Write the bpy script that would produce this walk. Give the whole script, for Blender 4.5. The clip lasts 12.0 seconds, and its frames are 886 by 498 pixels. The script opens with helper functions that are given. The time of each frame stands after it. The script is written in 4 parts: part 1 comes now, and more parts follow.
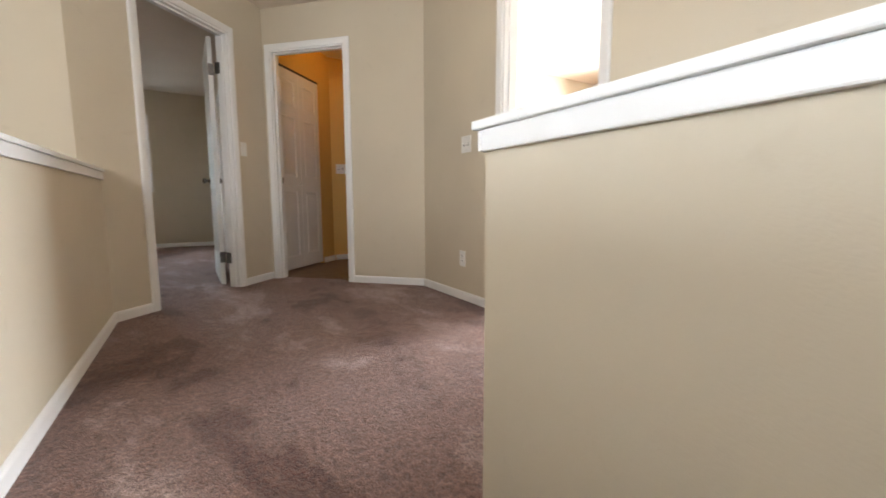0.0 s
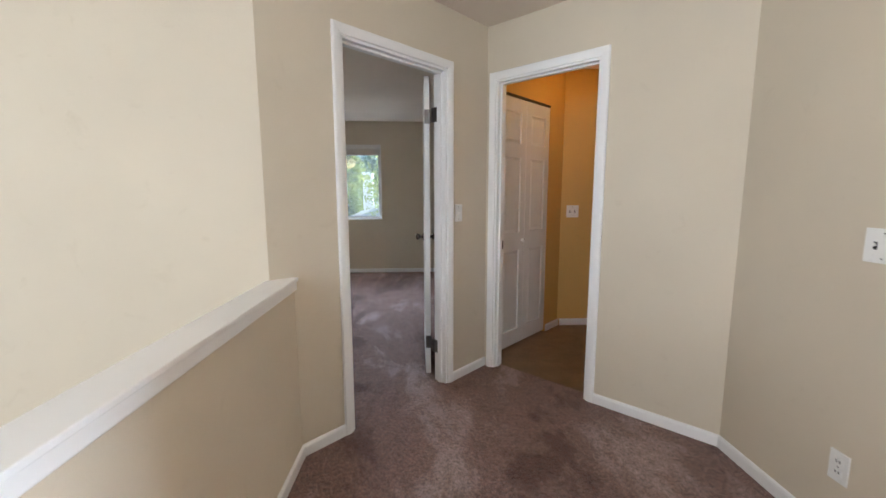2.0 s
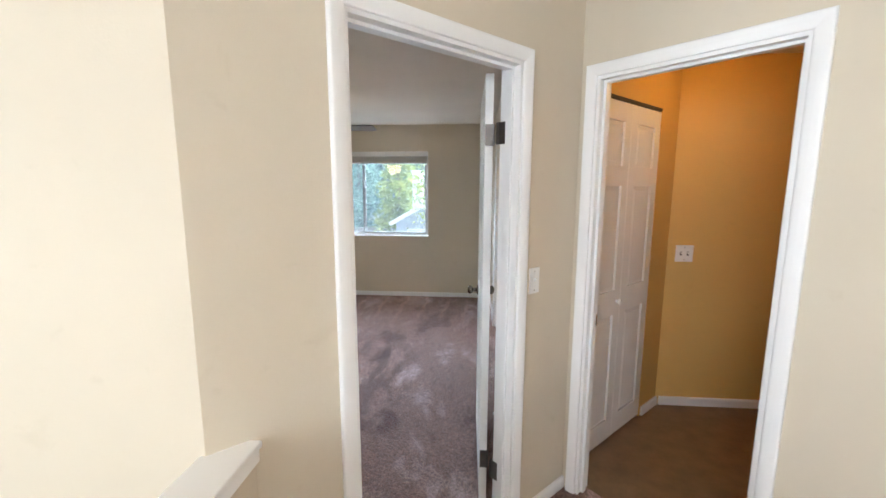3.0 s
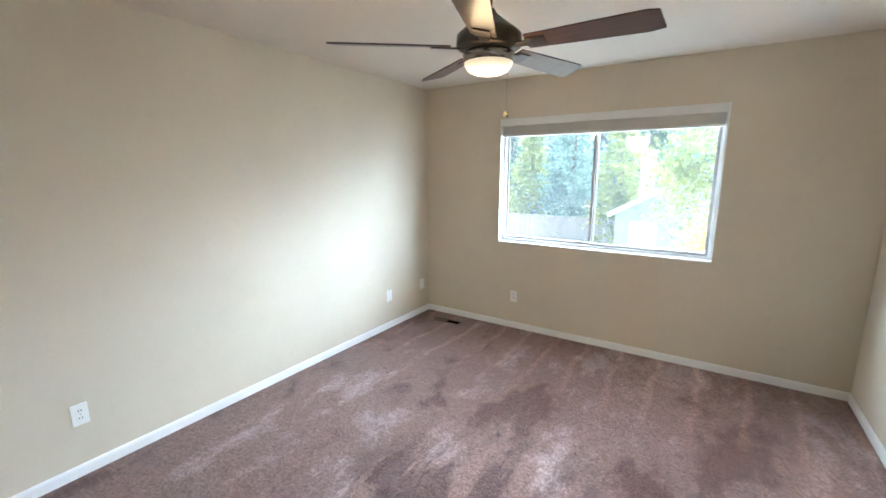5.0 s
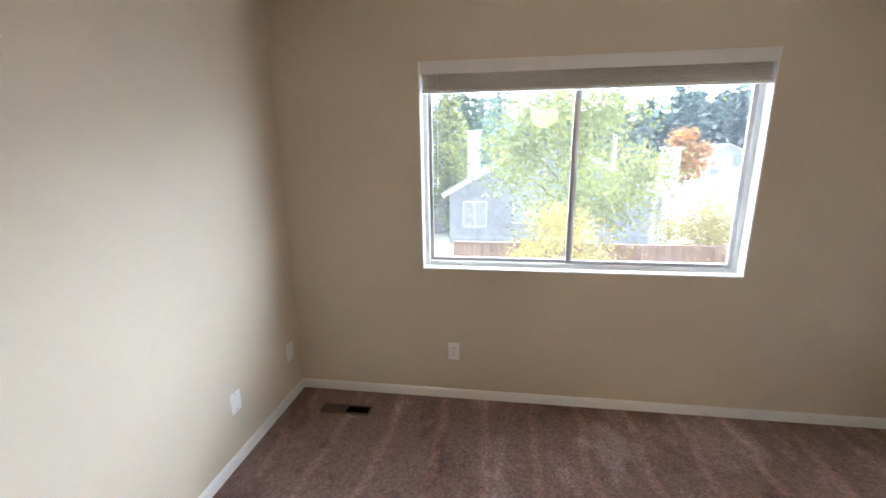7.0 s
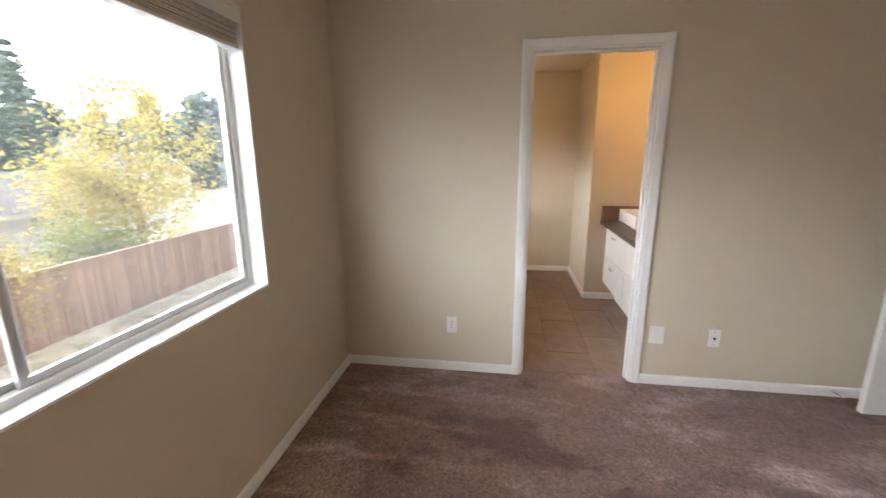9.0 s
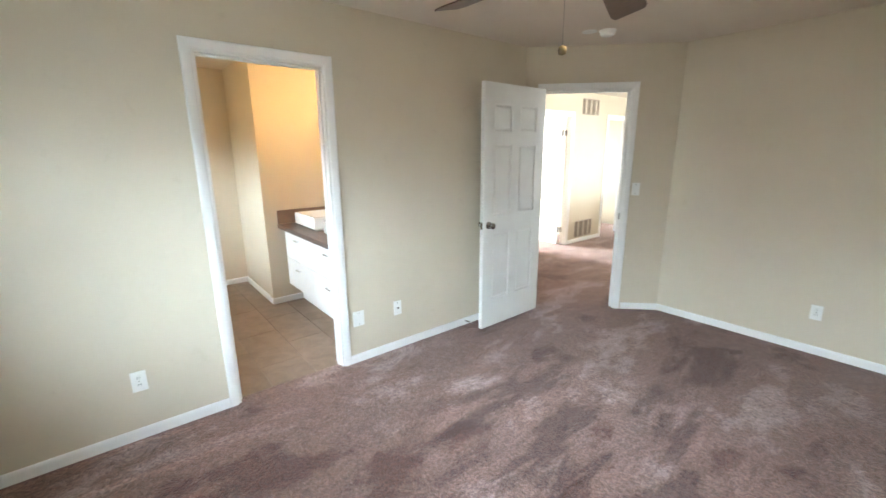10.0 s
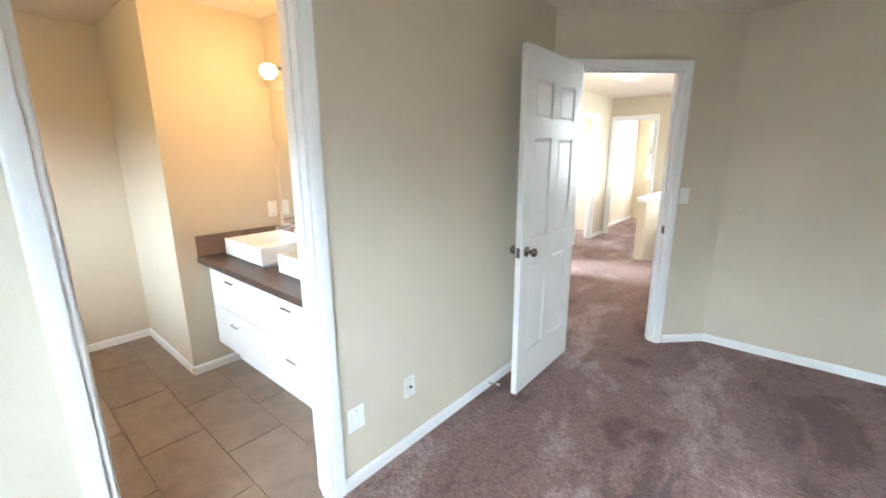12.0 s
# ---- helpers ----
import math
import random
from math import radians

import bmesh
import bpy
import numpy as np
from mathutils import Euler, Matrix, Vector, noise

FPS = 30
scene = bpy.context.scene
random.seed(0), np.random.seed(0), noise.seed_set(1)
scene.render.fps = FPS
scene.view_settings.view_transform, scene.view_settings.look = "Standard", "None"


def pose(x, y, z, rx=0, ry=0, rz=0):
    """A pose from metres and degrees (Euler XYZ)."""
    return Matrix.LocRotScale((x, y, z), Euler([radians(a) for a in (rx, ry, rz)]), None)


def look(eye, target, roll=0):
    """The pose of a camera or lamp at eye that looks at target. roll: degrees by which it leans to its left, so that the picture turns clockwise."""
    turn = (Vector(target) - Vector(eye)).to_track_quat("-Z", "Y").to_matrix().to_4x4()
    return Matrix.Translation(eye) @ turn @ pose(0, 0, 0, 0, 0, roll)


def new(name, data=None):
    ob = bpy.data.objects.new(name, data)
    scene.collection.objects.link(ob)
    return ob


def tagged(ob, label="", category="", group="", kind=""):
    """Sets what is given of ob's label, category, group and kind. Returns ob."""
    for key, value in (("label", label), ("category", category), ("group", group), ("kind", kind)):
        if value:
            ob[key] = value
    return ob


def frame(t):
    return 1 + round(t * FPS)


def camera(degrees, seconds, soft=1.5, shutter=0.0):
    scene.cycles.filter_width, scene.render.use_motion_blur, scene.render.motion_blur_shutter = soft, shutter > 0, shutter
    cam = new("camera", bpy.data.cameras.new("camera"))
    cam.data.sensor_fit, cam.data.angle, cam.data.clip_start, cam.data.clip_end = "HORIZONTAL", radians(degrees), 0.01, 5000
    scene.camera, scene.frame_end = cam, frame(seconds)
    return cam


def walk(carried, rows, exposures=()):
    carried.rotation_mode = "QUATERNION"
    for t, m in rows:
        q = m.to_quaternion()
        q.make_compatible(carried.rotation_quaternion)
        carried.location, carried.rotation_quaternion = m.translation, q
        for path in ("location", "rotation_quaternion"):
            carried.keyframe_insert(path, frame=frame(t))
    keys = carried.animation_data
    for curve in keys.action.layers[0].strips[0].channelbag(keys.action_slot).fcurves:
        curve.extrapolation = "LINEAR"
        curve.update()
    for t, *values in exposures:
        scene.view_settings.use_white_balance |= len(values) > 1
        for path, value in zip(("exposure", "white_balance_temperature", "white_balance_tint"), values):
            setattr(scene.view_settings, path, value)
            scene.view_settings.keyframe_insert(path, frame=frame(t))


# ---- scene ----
cam = camera(94.7, 12.0, shutter=0.15)
PATH = [
    (0, (3.221, -3.045, 0.717), (4.245, -1.343, 0.486), -0.1),
    (0.5, (3.349, -2.746, 0.877), (3.785, -0.811, 0.616), -0.2),
    (1, (3.344, -2.48, 1.019), (3.537, -0.506, 0.761), -0.1),
    (1.5, (3.427, -2.282, 1.141), (3.557, -0.304, 0.879), -0.1),
    (2, (3.379, -1.884, 1.29), (3.46, 0.096, 1.018), -0.1),
    (2.5, (3.303, -1.403, 1.479), (3.302, 0.576, 1.19), -0.1),
    (2.7, (3.338, -1.236, 1.521), (3.286, 0.742, 1.23), -0.0),
    (4.3, (3.065, 0.526, 1.613), (2.252, 2.313, 1.234), -0.1),
    (4.5, (2.949, 0.692, 1.587), (2.044, 2.435, 1.21), -0.1),
    (5, (2.621, 1.077, 1.566), (1.543, 2.719, 1.191), -0.1),
    (5.5, (2.298, 1.475, 1.552), (1.158, 3.075, 1.175), -0.2),
    (6, (1.879, 1.715, 1.587), (0.83, 3.364, 1.161), -0.8),
    (6.5, (1.643, 2.035, 1.501), (0.815, 3.81, 1.096), -0.4),
    (7, (1.331, 2.398, 1.574), (1.052, 4.322, 1.106), -0.7),
    (7.2, (1.26, 2.556, 1.591), (1.224, 4.491, 1.086), -0.7),
    (8.8, (0.952, 3.621, 1.457), (2.807, 4.224, 1.016), -0.3),
    (9, (0.982, 3.685, 1.458), (2.909, 3.976, 1.01), -0.4),
    (9.5, (1.022, 3.824, 1.504), (2.884, 3.26, 1.04), -0.5),
    (10, (0.987, 3.968, 1.526), (2.505, 2.752, 1.059), -0.5),
    (10.5, (1.031, 3.996, 1.532), (2.223, 2.46, 1.061), -0.4),
    (11, (1.293, 3.816, 1.504), (2.303, 2.154, 1.036), -0.3),
    (11.5, (1.684, 3.716, 1.493), (2.75, 2.09, 1.024), -0.4),
    (12, (2.209, 3.67, 1.487), (3.478, 2.193, 1.031), -0.4),
]
walk(cam, [(t, look(eye, target, roll)) for t, eye, target, roll in PATH], exposures=[
    (0.0, -0.05, 6550, 14), (0.5, 0.1, 6000, 10), (1.5, 0.12, 5900, 13), (2.7, 0.65, 5850, 12),
    (4.3, 1.3, 5900, 9), (5.5, 1.25, 5850, 9), (6.5, 0.92, 6100, 14), (7.2, 0.7, 6550, 18),
    (8.8, 0.25, 7350, 21), (9.2, 0.3, 7250, 20), (9.6, 0.68, 6850, 15), (10.0, 1.08, 6300, 7), (10.5, 1.27, 6100, 5), (11.5, 1.3, 6000, 5), (12.0, 1.17, 6050, 8)])

# ---------- world, sun, large lights ----------
world = bpy.data.worlds.new("sky")
scene.world = world
world.use_nodes = True
wn = world.node_tree.nodes
sky = wn.new("ShaderNodeTexSky")
sky.sky_type = "NISHITA"
sky.sun_disc = False
sky.sun_elevation = radians(39.5)
sky.sun_rotation = radians(104)
sky.dust_density = 2.0
world.node_tree.links.new(sky.outputs[0], wn["Background"].inputs[0])
wn["Background"].inputs[1].default_value = 0.15

sun_data = bpy.data.lights.new("sun", "SUN")
sun_data.energy, sun_data.angle, sun_data.color = 2.6, radians(0.5), (1.0, 0.95, 0.87)
sun = new("sun", sun_data)
sun.matrix_world = look((10.0, -2.5, 8.5), (0, 0, 0))


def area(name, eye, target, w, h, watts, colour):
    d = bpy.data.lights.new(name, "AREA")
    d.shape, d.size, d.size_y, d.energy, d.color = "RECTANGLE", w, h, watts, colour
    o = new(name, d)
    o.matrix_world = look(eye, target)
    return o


def bulb(name, at, watts, colour, radius=0.06):
    d = bpy.data.lights.new(name, "POINT")
    d.energy, d.color, d.shadow_soft_size = watts, colour, radius
    o = new(name, d)
    o.location = at
    return o


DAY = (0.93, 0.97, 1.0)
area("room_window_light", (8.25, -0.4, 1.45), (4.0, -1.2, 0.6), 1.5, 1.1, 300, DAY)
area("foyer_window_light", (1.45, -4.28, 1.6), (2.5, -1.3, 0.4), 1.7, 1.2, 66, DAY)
# unseen fill lamp, added to brighten the east half wall
area("foyer_side_fill_light", (-0.55, -2.2, 1.2), (3.6, -2.9, 0.0), 1.4, 1.4, 30, DAY)
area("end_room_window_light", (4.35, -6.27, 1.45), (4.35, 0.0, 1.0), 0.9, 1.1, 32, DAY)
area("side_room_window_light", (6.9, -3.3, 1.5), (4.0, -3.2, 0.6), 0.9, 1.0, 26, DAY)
bulb("laundry_bulb", (4.75, 1.30, 2.22), 3.4, (1.0, 0.48, 0.08))
bulb("bath_bulb", (4.60, 2.44, 1.96), 7.0, (1.0, 0.57, 0.22), 0.12)
bulb("bath_ceiling_bulb", (4.70, 3.75, 2.20), 6.0, (1.0, 0.59, 0.22), 0.12)
bulb("hall_bulb", (3.85, -1.60, 2.20), 9, (1.0, 0.88, 0.70), 0.10)
bulb("fan_bulb", (1.75, 2.765, 1.935), 5.0, (1.0, 0.70, 0.36), 0.14)

# ---------- materials ----------


def nodes_of(name):
    m = bpy.data.materials.new(name)
    m.use_nodes = True
    n, l = m.node_tree.nodes, m.node_tree.links
    return m, n, l, n["Principled BSDF"]


def noise_node(n, l, scale, detail=4.0, rough=0.55, distort=0.0, coords=None):
    tex = n.new("ShaderNodeTexNoise")
    tex.inputs["Scale"].default_value = scale
    tex.inputs["Detail"].default_value = detail
    tex.inputs["Roughness"].default_value = rough
    tex.inputs["Distortion"].default_value = distort
    if coords is not None:
        l.new(coords, tex.inputs["Vector"])
    return tex.outputs["Fac"]


def ramp(n, l, fac, stops):
    r = n.new("ShaderNodeValToRGB")
    while len(r.color_ramp.elements) < len(stops):
        r.color_ramp.elements.new(0.5)
    for e, (p, c) in zip(r.color_ramp.elements, stops):
        e.position, e.color = p, (*c, 1) if len(c) == 3 else c
    l.new(fac, r.inputs[0])
    return r.outputs[0]


def mixed(n, l, fac, a, b, kind="MIX"):
    m = n.new("ShaderNodeMix")
    m.data_type, m.blend_type = "RGBA", kind
    for sock, v in ((m.inputs[0], fac), (m.inputs[6], a), (m.inputs[7], b)):
        if isinstance(v, (int, float)):
            sock.default_value = v
        elif isinstance(v, tuple):
            sock.default_value = (*v, 1)
        else:
            l.new(v, sock)
    return m.outputs[2]


def bumped(n, l, bsdf, fac, strength, distance):
    b = n.new("ShaderNodeBump")
    b.inputs["Strength"].default_value, b.inputs["Distance"].default_value = strength, distance
    l.new(fac, b.inputs["Height"])
    l.new(b.outputs[0], bsdf.inputs["Normal"])
    return b


def plain(name, colour, rough=0.5, metal=0.0, vary=0.12, scale=6.0, bump=0.0, bump_scale=120.0, coat=0.0):
    """Paint, plastic, metal and the like: a colour with faint blotches, fine grain and relief."""
    m, n, l, b = nodes_of(name)
    co = n.new("ShaderNodeTexCoord").outputs["Object"]
    big = noise_node(n, l, scale, coords=co)
    dark = tuple(c * (1 - vary) for c in colour)
    light = tuple(min(1, c * (1 + vary * 0.5)) for c in colour)
    l.new(ramp(n, l, big, [(0.3, dark), (0.7, light)]), b.inputs["Base Color"])
    fine = noise_node(n, l, scale * 7, 3, coords=co)
    l.new(ramp(n, l, fine, [(0.3, (rough * 0.85,) * 3), (0.7, (min(1, rough * 1.15),) * 3)]), b.inputs["Roughness"])
    b.inputs["Metallic"].default_value = metal
    b.inputs["Coat Weight"].default_value = coat
    if bump:
        bumped(n, l, b, noise_node(n, l, bump_scale, 3, coords=co), bump, 0.002)
    return m


def wall_paint(name, colour, rough=0.7, bump=0.25):
    """Rolled paint on orange-peel plasterboard, with faint scuffs."""
    m, n, l, b = nodes_of(name)
    co = n.new("ShaderNodeNewGeometry").outputs["Position"]
    a = ramp(n, l, noise_node(n, l, 1.3, 5, coords=co), [(0.3, tuple(c * 0.95 for c in colour)), (0.7, tuple(min(1, c * 1.03) for c in colour))])
    scuff = ramp(n, l, noise_node(n, l, 9.0, 6, 0.6, 0.6, coords=co), [(0.62, (1, 1, 1)), (0.80, (0.93, 0.92, 0.90))])
    l.new(mixed(n, l, 1.0, a, scuff, "MULTIPLY"), b.inputs["Base Color"])
    b.inputs["Roughness"].default_value = rough
    h = mixed(n, l, 0.5, noise_node(n, l, 90.0, 2, coords=co), noise_node(n, l, 260.0, 2, coords=co))
    bumped(n, l, b, h, bump, 0.003)
    return m


def carpet(name, dark, mid, light, streaks=False):
    """Cut-pile carpet: fine tufts, brushed patches where the pile lies another way, a few crushed marks."""
    m, n, l, b = nodes_of(name)
    co = n.new("ShaderNodeNewGeometry").outputs["Position"]
    turn = n.new("ShaderNodeMapping")
    turn.inputs["Rotation"].default_value = (0, 0, 0.75)
    turn.inputs["Scale"].default_value = (1.0, 0.55, 1.0)
    l.new(co, turn.inputs[0])
    patch = noise_node(n, l, 2.2, 8, 0.64, 0.3, turn.outputs[0])
    brushed = ramp(n, l, patch, [(0.385, dark), (0.45, mid), (0.53, mid), (0.62, light)])
    small = noise_node(n, l, 16.0, 5, 0.7, 0.5, co)
    mottled = mixed(n, l, 1.0, brushed, ramp(n, l, small, [(0.3, (0.80, 0.79, 0.79)), (0.68, (1.14, 1.14, 1.14))]), "MULTIPLY")
    clump = noise_node(n, l, 62.0, 3, 0.7, 0.6, co)
    clumped = mixed(n, l, 1.0, mottled, ramp(n, l, clump, [(0.36, (0.56, 0.54, 0.54)), (0.62, (1.28, 1.28, 1.28))]), "MULTIPLY")
    tuft = noise_node(n, l, 210.0, 3, 0.7, 0.3, co)
    grained = mixed(n, l, 1.0, clumped, ramp(n, l, tuft, [(0.34, (0.48, 0.47, 0.47)), (0.64, (1.42, 1.42, 1.42))]), "MULTIPLY")
    spots = ramp(n, l, noise_node(n, l, 7.5, 2, 0.5, 0.2, co), [(0.235, (0.5, 0.47, 0.47)), (0.27, (1, 1, 1))])
    col = mixed(n, l, 1.0, grained, spots, "MULTIPLY")
    if streaks:
        # strokes left by a vacuum cleaner before the window wall
        wave = n.new("ShaderNodeTexWave")
        wave.wave_type, wave.bands_direction = "BANDS", "X"
        for key, value in (("Scale", 1.12), ("Distortion", 2.2), ("Detail", 2.0), ("Detail Scale", 1.3)):
            wave.inputs[key].default_value = value
        l.new(co, wave.inputs["Vector"])
        line = ramp(n, l, wave.outputs["Fac"], [(0.88, (0, 0, 0)), (0.99, (1, 1, 1))])
        axes = n.new("ShaderNodeSeparateXYZ")
        l.new(co, axes.inputs[0])
        band = n.new("ShaderNodeMapRange")
        band.inputs["From Min"].default_value, band.inputs["From Max"].default_value = 3.55, 4.0
        l.new(axes.outputs["Y"], band.inputs["Value"])
        both = mixed(n, l, 1.0, line, band.outputs[0], "MULTIPLY")
        lit = mixed(n, l, 1.0, col, (1.42, 1.42, 1.40), "MULTIPLY")
        col = mixed(n, l, both, col, lit)
        # wedge-shaped strokes fanned out in the middle of the bedroom
        def calc(kind, a, c, d=0.0):
            k = n.new("ShaderNodeMath")
            k.operation = kind
            for sock, v in zip(k.inputs, (a, c, d)):
                if isinstance(v, (int, float)):
                    sock.default_value = v
                else:
                    l.new(v, sock)
            return k.outputs[0]

        def strokes(turned):
            lay = n.new("ShaderNodeMapping")
            lay.inputs["Rotation"].default_value = (0, 0, turned)
            lay.inputs["Scale"].default_value = (3.4, 0.85, 1.0)
            l.new(co, lay.inputs[0])
            return noise_node(n, l, 1.5, 9, 0.62, 0.25, lay.outputs[0])

        ragged = noise_node(n, l, 5.0, 6, 0.7, 0.4, co)
        side = n.new("ShaderNodeMapRange")
        side.inputs["From Min"].default_value, side.inputs["From Max"].default_value = 2.12, 2.20
        l.new(calc("MULTIPLY_ADD", ragged, 0.6, axes.outputs["X"]), side.inputs["Value"])
        stroke = mixed(n, l, side.outputs[0], strokes(1.25), strokes(0.12))
        dark_stroke = ramp(n, l, stroke, [(0.455, (0.66, 0.61, 0.62)), (0.485, (1.0, 1.0, 1.02)), (0.57, (1.34, 1.38, 1.42))])
        gap = n.new("ShaderNodeVectorMath")
        gap.operation = "DISTANCE"
        l.new(co, gap.inputs[0])
        gap.inputs[1].default_value = (1.95, 2.25, 0)
        inside = n.new("ShaderNodeMapRange")
        inside.inputs["From Min"].default_value, inside.inputs["From Max"].default_value = 1.28, 0.98
        l.new(calc("MULTIPLY_ADD", ragged, 0.5, gap.outputs["Value"]), inside.inputs["Value"])
        col = mixed(n, l, inside.outputs[0], col, mixed(n, l, 1.0, col, dark_stroke, "MULTIPLY"))
    l.new(col, b.inputs["Base Color"])
    b.inputs["Roughness"].default_value = 1.0
    b.inputs["Specular IOR Level"].default_value = 0.1
    b.inputs["Sheen Weight"].default_value = 0.25
    b.inputs["Sheen Roughness"].default_value = 0.5
    h = mixed(n, l, 0.6, tuft, clump)
    bumped(n, l, b, h, 1.0, 0.014)
    return m


def wood(name, colour, rough=0.4, stretch=(1.0, 12.0, 12.0), scale=5.0):
    m, n, l, b = nodes_of(name)
    mp = n.new("ShaderNodeMapping")
    mp.inputs["Scale"].default_value = stretch
    l.new(n.new("ShaderNodeTexCoord").outputs["Object"], mp.inputs[0])
    g = noise_node(n, l, scale, 6, 0.6, 0.4, mp.outputs[0])
    l.new(ramp(n, l, g, [(0.3, tuple(c * 0.6 for c in colour)), (0.7, tuple(c * 1.25 for c in colour))]), b.inputs["Base Color"])
    b.inputs["Roughness"].default_value = rough
    bumped(n, l, b, g, 0.15, 0.002)
    return m


def pieces_mat(name, a, c, rough=0.6, scale=9.0, bump=0.2):
    """Separate pieces (tiles, boards, leaves' wood): each a shade of its own, with stains."""
    m, n, l, b = nodes_of(name)
    co = n.new("ShaderNodeNewGeometry").outputs["Position"]
    rnd = n.new("ShaderNodeObjectInfo").outputs["Random"]
    base = mixed(n, l, rnd, a, c)
    cloud = ramp(n, l, noise_node(n, l, scale, 6, 0.65, 0.5, co), [(0.3, (0.75, 0.74, 0.73)), (0.7, (1.12, 1.12, 1.12))])
    l.new(mixed(n, l, 1.0, base, cloud, "MULTIPLY"), b.inputs["Base Color"])
    b.inputs["Roughness"].default_value = rough
    bumped(n, l, b, noise_node(n, l, scale * 8, 4, coords=co), bump, 0.002)
    return m


def leaf_mat(name, a, c):
    m, n, l, b = nodes_of(name)
    geo = n.new("ShaderNodeNewGeometry")
    base = mixed(n, l, geo.outputs["Random Per Island"], a, c)
    patch = ramp(n, l, noise_node(n, l, 0.9, 3, coords=geo.outputs["Position"]), [(0.35, (0.7, 0.75, 0.7)), (0.65, (1.2, 1.15, 1.0))])
    col = mixed(n, l, 1.0, base, patch, "MULTIPLY")
    l.new(col, b.inputs["Base Color"])
    b.inputs["Roughness"].default_value = 0.6
    tr = n.new("ShaderNodeBsdfTranslucent")
    l.new(col, tr.inputs[0])
    mix = n.new("ShaderNodeMixShader")
    mix.inputs[0].default_value = 0.35
    l.new(b.outputs[0], mix.inputs[1])
    l.new(tr.outputs[0], mix.inputs[2])
    l.new(mix.outputs[0], n["Material Output"].inputs[0])
    return m


def glow(name, colour, strength):
    m, n, l, b = nodes_of(name)
    b.inputs["Base Color"].default_value = (0.9, 0.88, 0.82, 1)
    b.inputs["Emission Color"].default_value = (*colour, 1)
    b.inputs["Emission Strength"].default_value = strength
    b.inputs["Roughness"].default_value = 0.3
    return m


def glass_mat():
    m, n, l, b = nodes_of("window_glass")
    b.inputs["Base Color"].default_value = (0.97, 0.985, 0.98, 1)
    b.inputs["Transmission Weight"].default_value = 1.0
    b.inputs["Roughness"].default_value = 0.0
    b.inputs["IOR"].default_value = 1.45
    # small translucent share whitens the view, imitating haze and glare outside
    veil = n.new("ShaderNodeBsdfTranslucent")
    veil.inputs[0].default_value = (0.88, 0.93, 1.0, 1)
    veil_noise = noise_node(n, l, 3.0, 5, 0.6, 0.8, n.new("ShaderNodeNewGeometry").outputs["Position"])
    mix = n.new("ShaderNodeMixShader")
    l.new(ramp(n, l, veil_noise, [(0.3, (0.008,) * 3), (0.7, (0.013,) * 3)]), mix.inputs[0])
    l.new(b.outputs[0], mix.inputs[1])
    l.new(veil.outputs[0], mix.inputs[2])
    l.new(mix.outputs[0], n["Material Output"].inputs[0])
    return m


def mirror_mat():
    m, n, l, b = nodes_of("silvered_mirror")
    b.inputs["Base Color"].default_value = (0.9, 0.91, 0.9, 1)
    b.inputs["Metallic"].default_value, b.inputs["Roughness"].default_value = 1.0, 0.01
    return m


PAINT = wall_paint("beige_wall_paint", (0.625, 0.555, 0.435))
CEIL = wall_paint("ceiling_paint", (0.75, 0.675, 0.585), 0.85, 0.5)
# beige paint turned orange: the laundry lamp's warm light is in this colour
LAMPTINTED = wall_paint("lamp_tinted_wall_paint", (0.66, 0.42, 0.13))
TRIM = plain("white_gloss_trim", (0.84, 0.84, 0.83), 0.38, vary=0.025, scale=3)
DOORPAINT = plain("white_door_paint", (0.78, 0.78, 0.75), 0.38, vary=0.05, scale=4, bump=0.08, bump_scale=50)
CARPET = carpet("brown_cut_pile_carpet", (0.130, 0.058, 0.043), (0.230, 0.134, 0.109), (0.380, 0.268, 0.240), True)
PLATE = plain("white_plate_plastic", (0.82, 0.82, 0.79), 0.3, vary=0.03)
DARK = plain("dark_slot", (0.02, 0.02, 0.02), 0.6)
# near-black without reflection: the darkness inside the duct as a colour
DUCT = plain("duct_shade_black", (0.006, 0.005, 0.005), 1.0)
DUCT.node_tree.nodes["Principled BSDF"].inputs["Specular IOR Level"].default_value = 0.0
VENTTAN = plain("taupe_vent_enamel", (0.36, 0.30, 0.25), 0.5, vary=0.1, scale=6)
STEEL = plain("brushed_nickel", (0.27, 0.25, 0.23), 0.22, 1.0, vary=0.1, scale=20)
DARKSTEEL = plain("dark_hinge_steel", (0.16, 0.15, 0.14), 0.4, 1.0, vary=0.2, scale=20)
CHROME = plain("chrome", (0.75, 0.75, 0.76), 0.1, 1.0, vary=0.03)
BRONZE = plain("oiled_bronze", (0.055, 0.042, 0.036), 0.32, 0.8, vary=0.2, scale=15)
BLADE = wood("walnut_blade", (0.085, 0.042, 0.028), 0.32)
VINYL = plain("white_vinyl_frame", (0.74, 0.74, 0.72), 0.4, vary=0.05)
ALU = plain("grey_aluminium_frame", (0.45, 0.44, 0.43), 0.4, 0.7, vary=0.08)
SLAT = plain("blind_slat", (0.72, 0.70, 0.66), 0.5, vary=0.05)
GLASS, MIRROR = glass_mat(), mirror_mat()
BRASS = plain("dull_brass", (0.15, 0.12, 0.07), 0.55, 0.15, vary=0.15, scale=30)
BRASSVENT = plain("brown_floor_register", (0.13, 0.085, 0.06), 0.45, 0.5, vary=0.15)
COUNTER = wood("dark_laminate_counter", (0.085, 0.055, 0.042), 0.35, (1, 6, 6), 7)
SPLASH = plain("brown_splashback_tile", (0.26, 0.18, 0.14), 0.35, vary=0.2, scale=9)
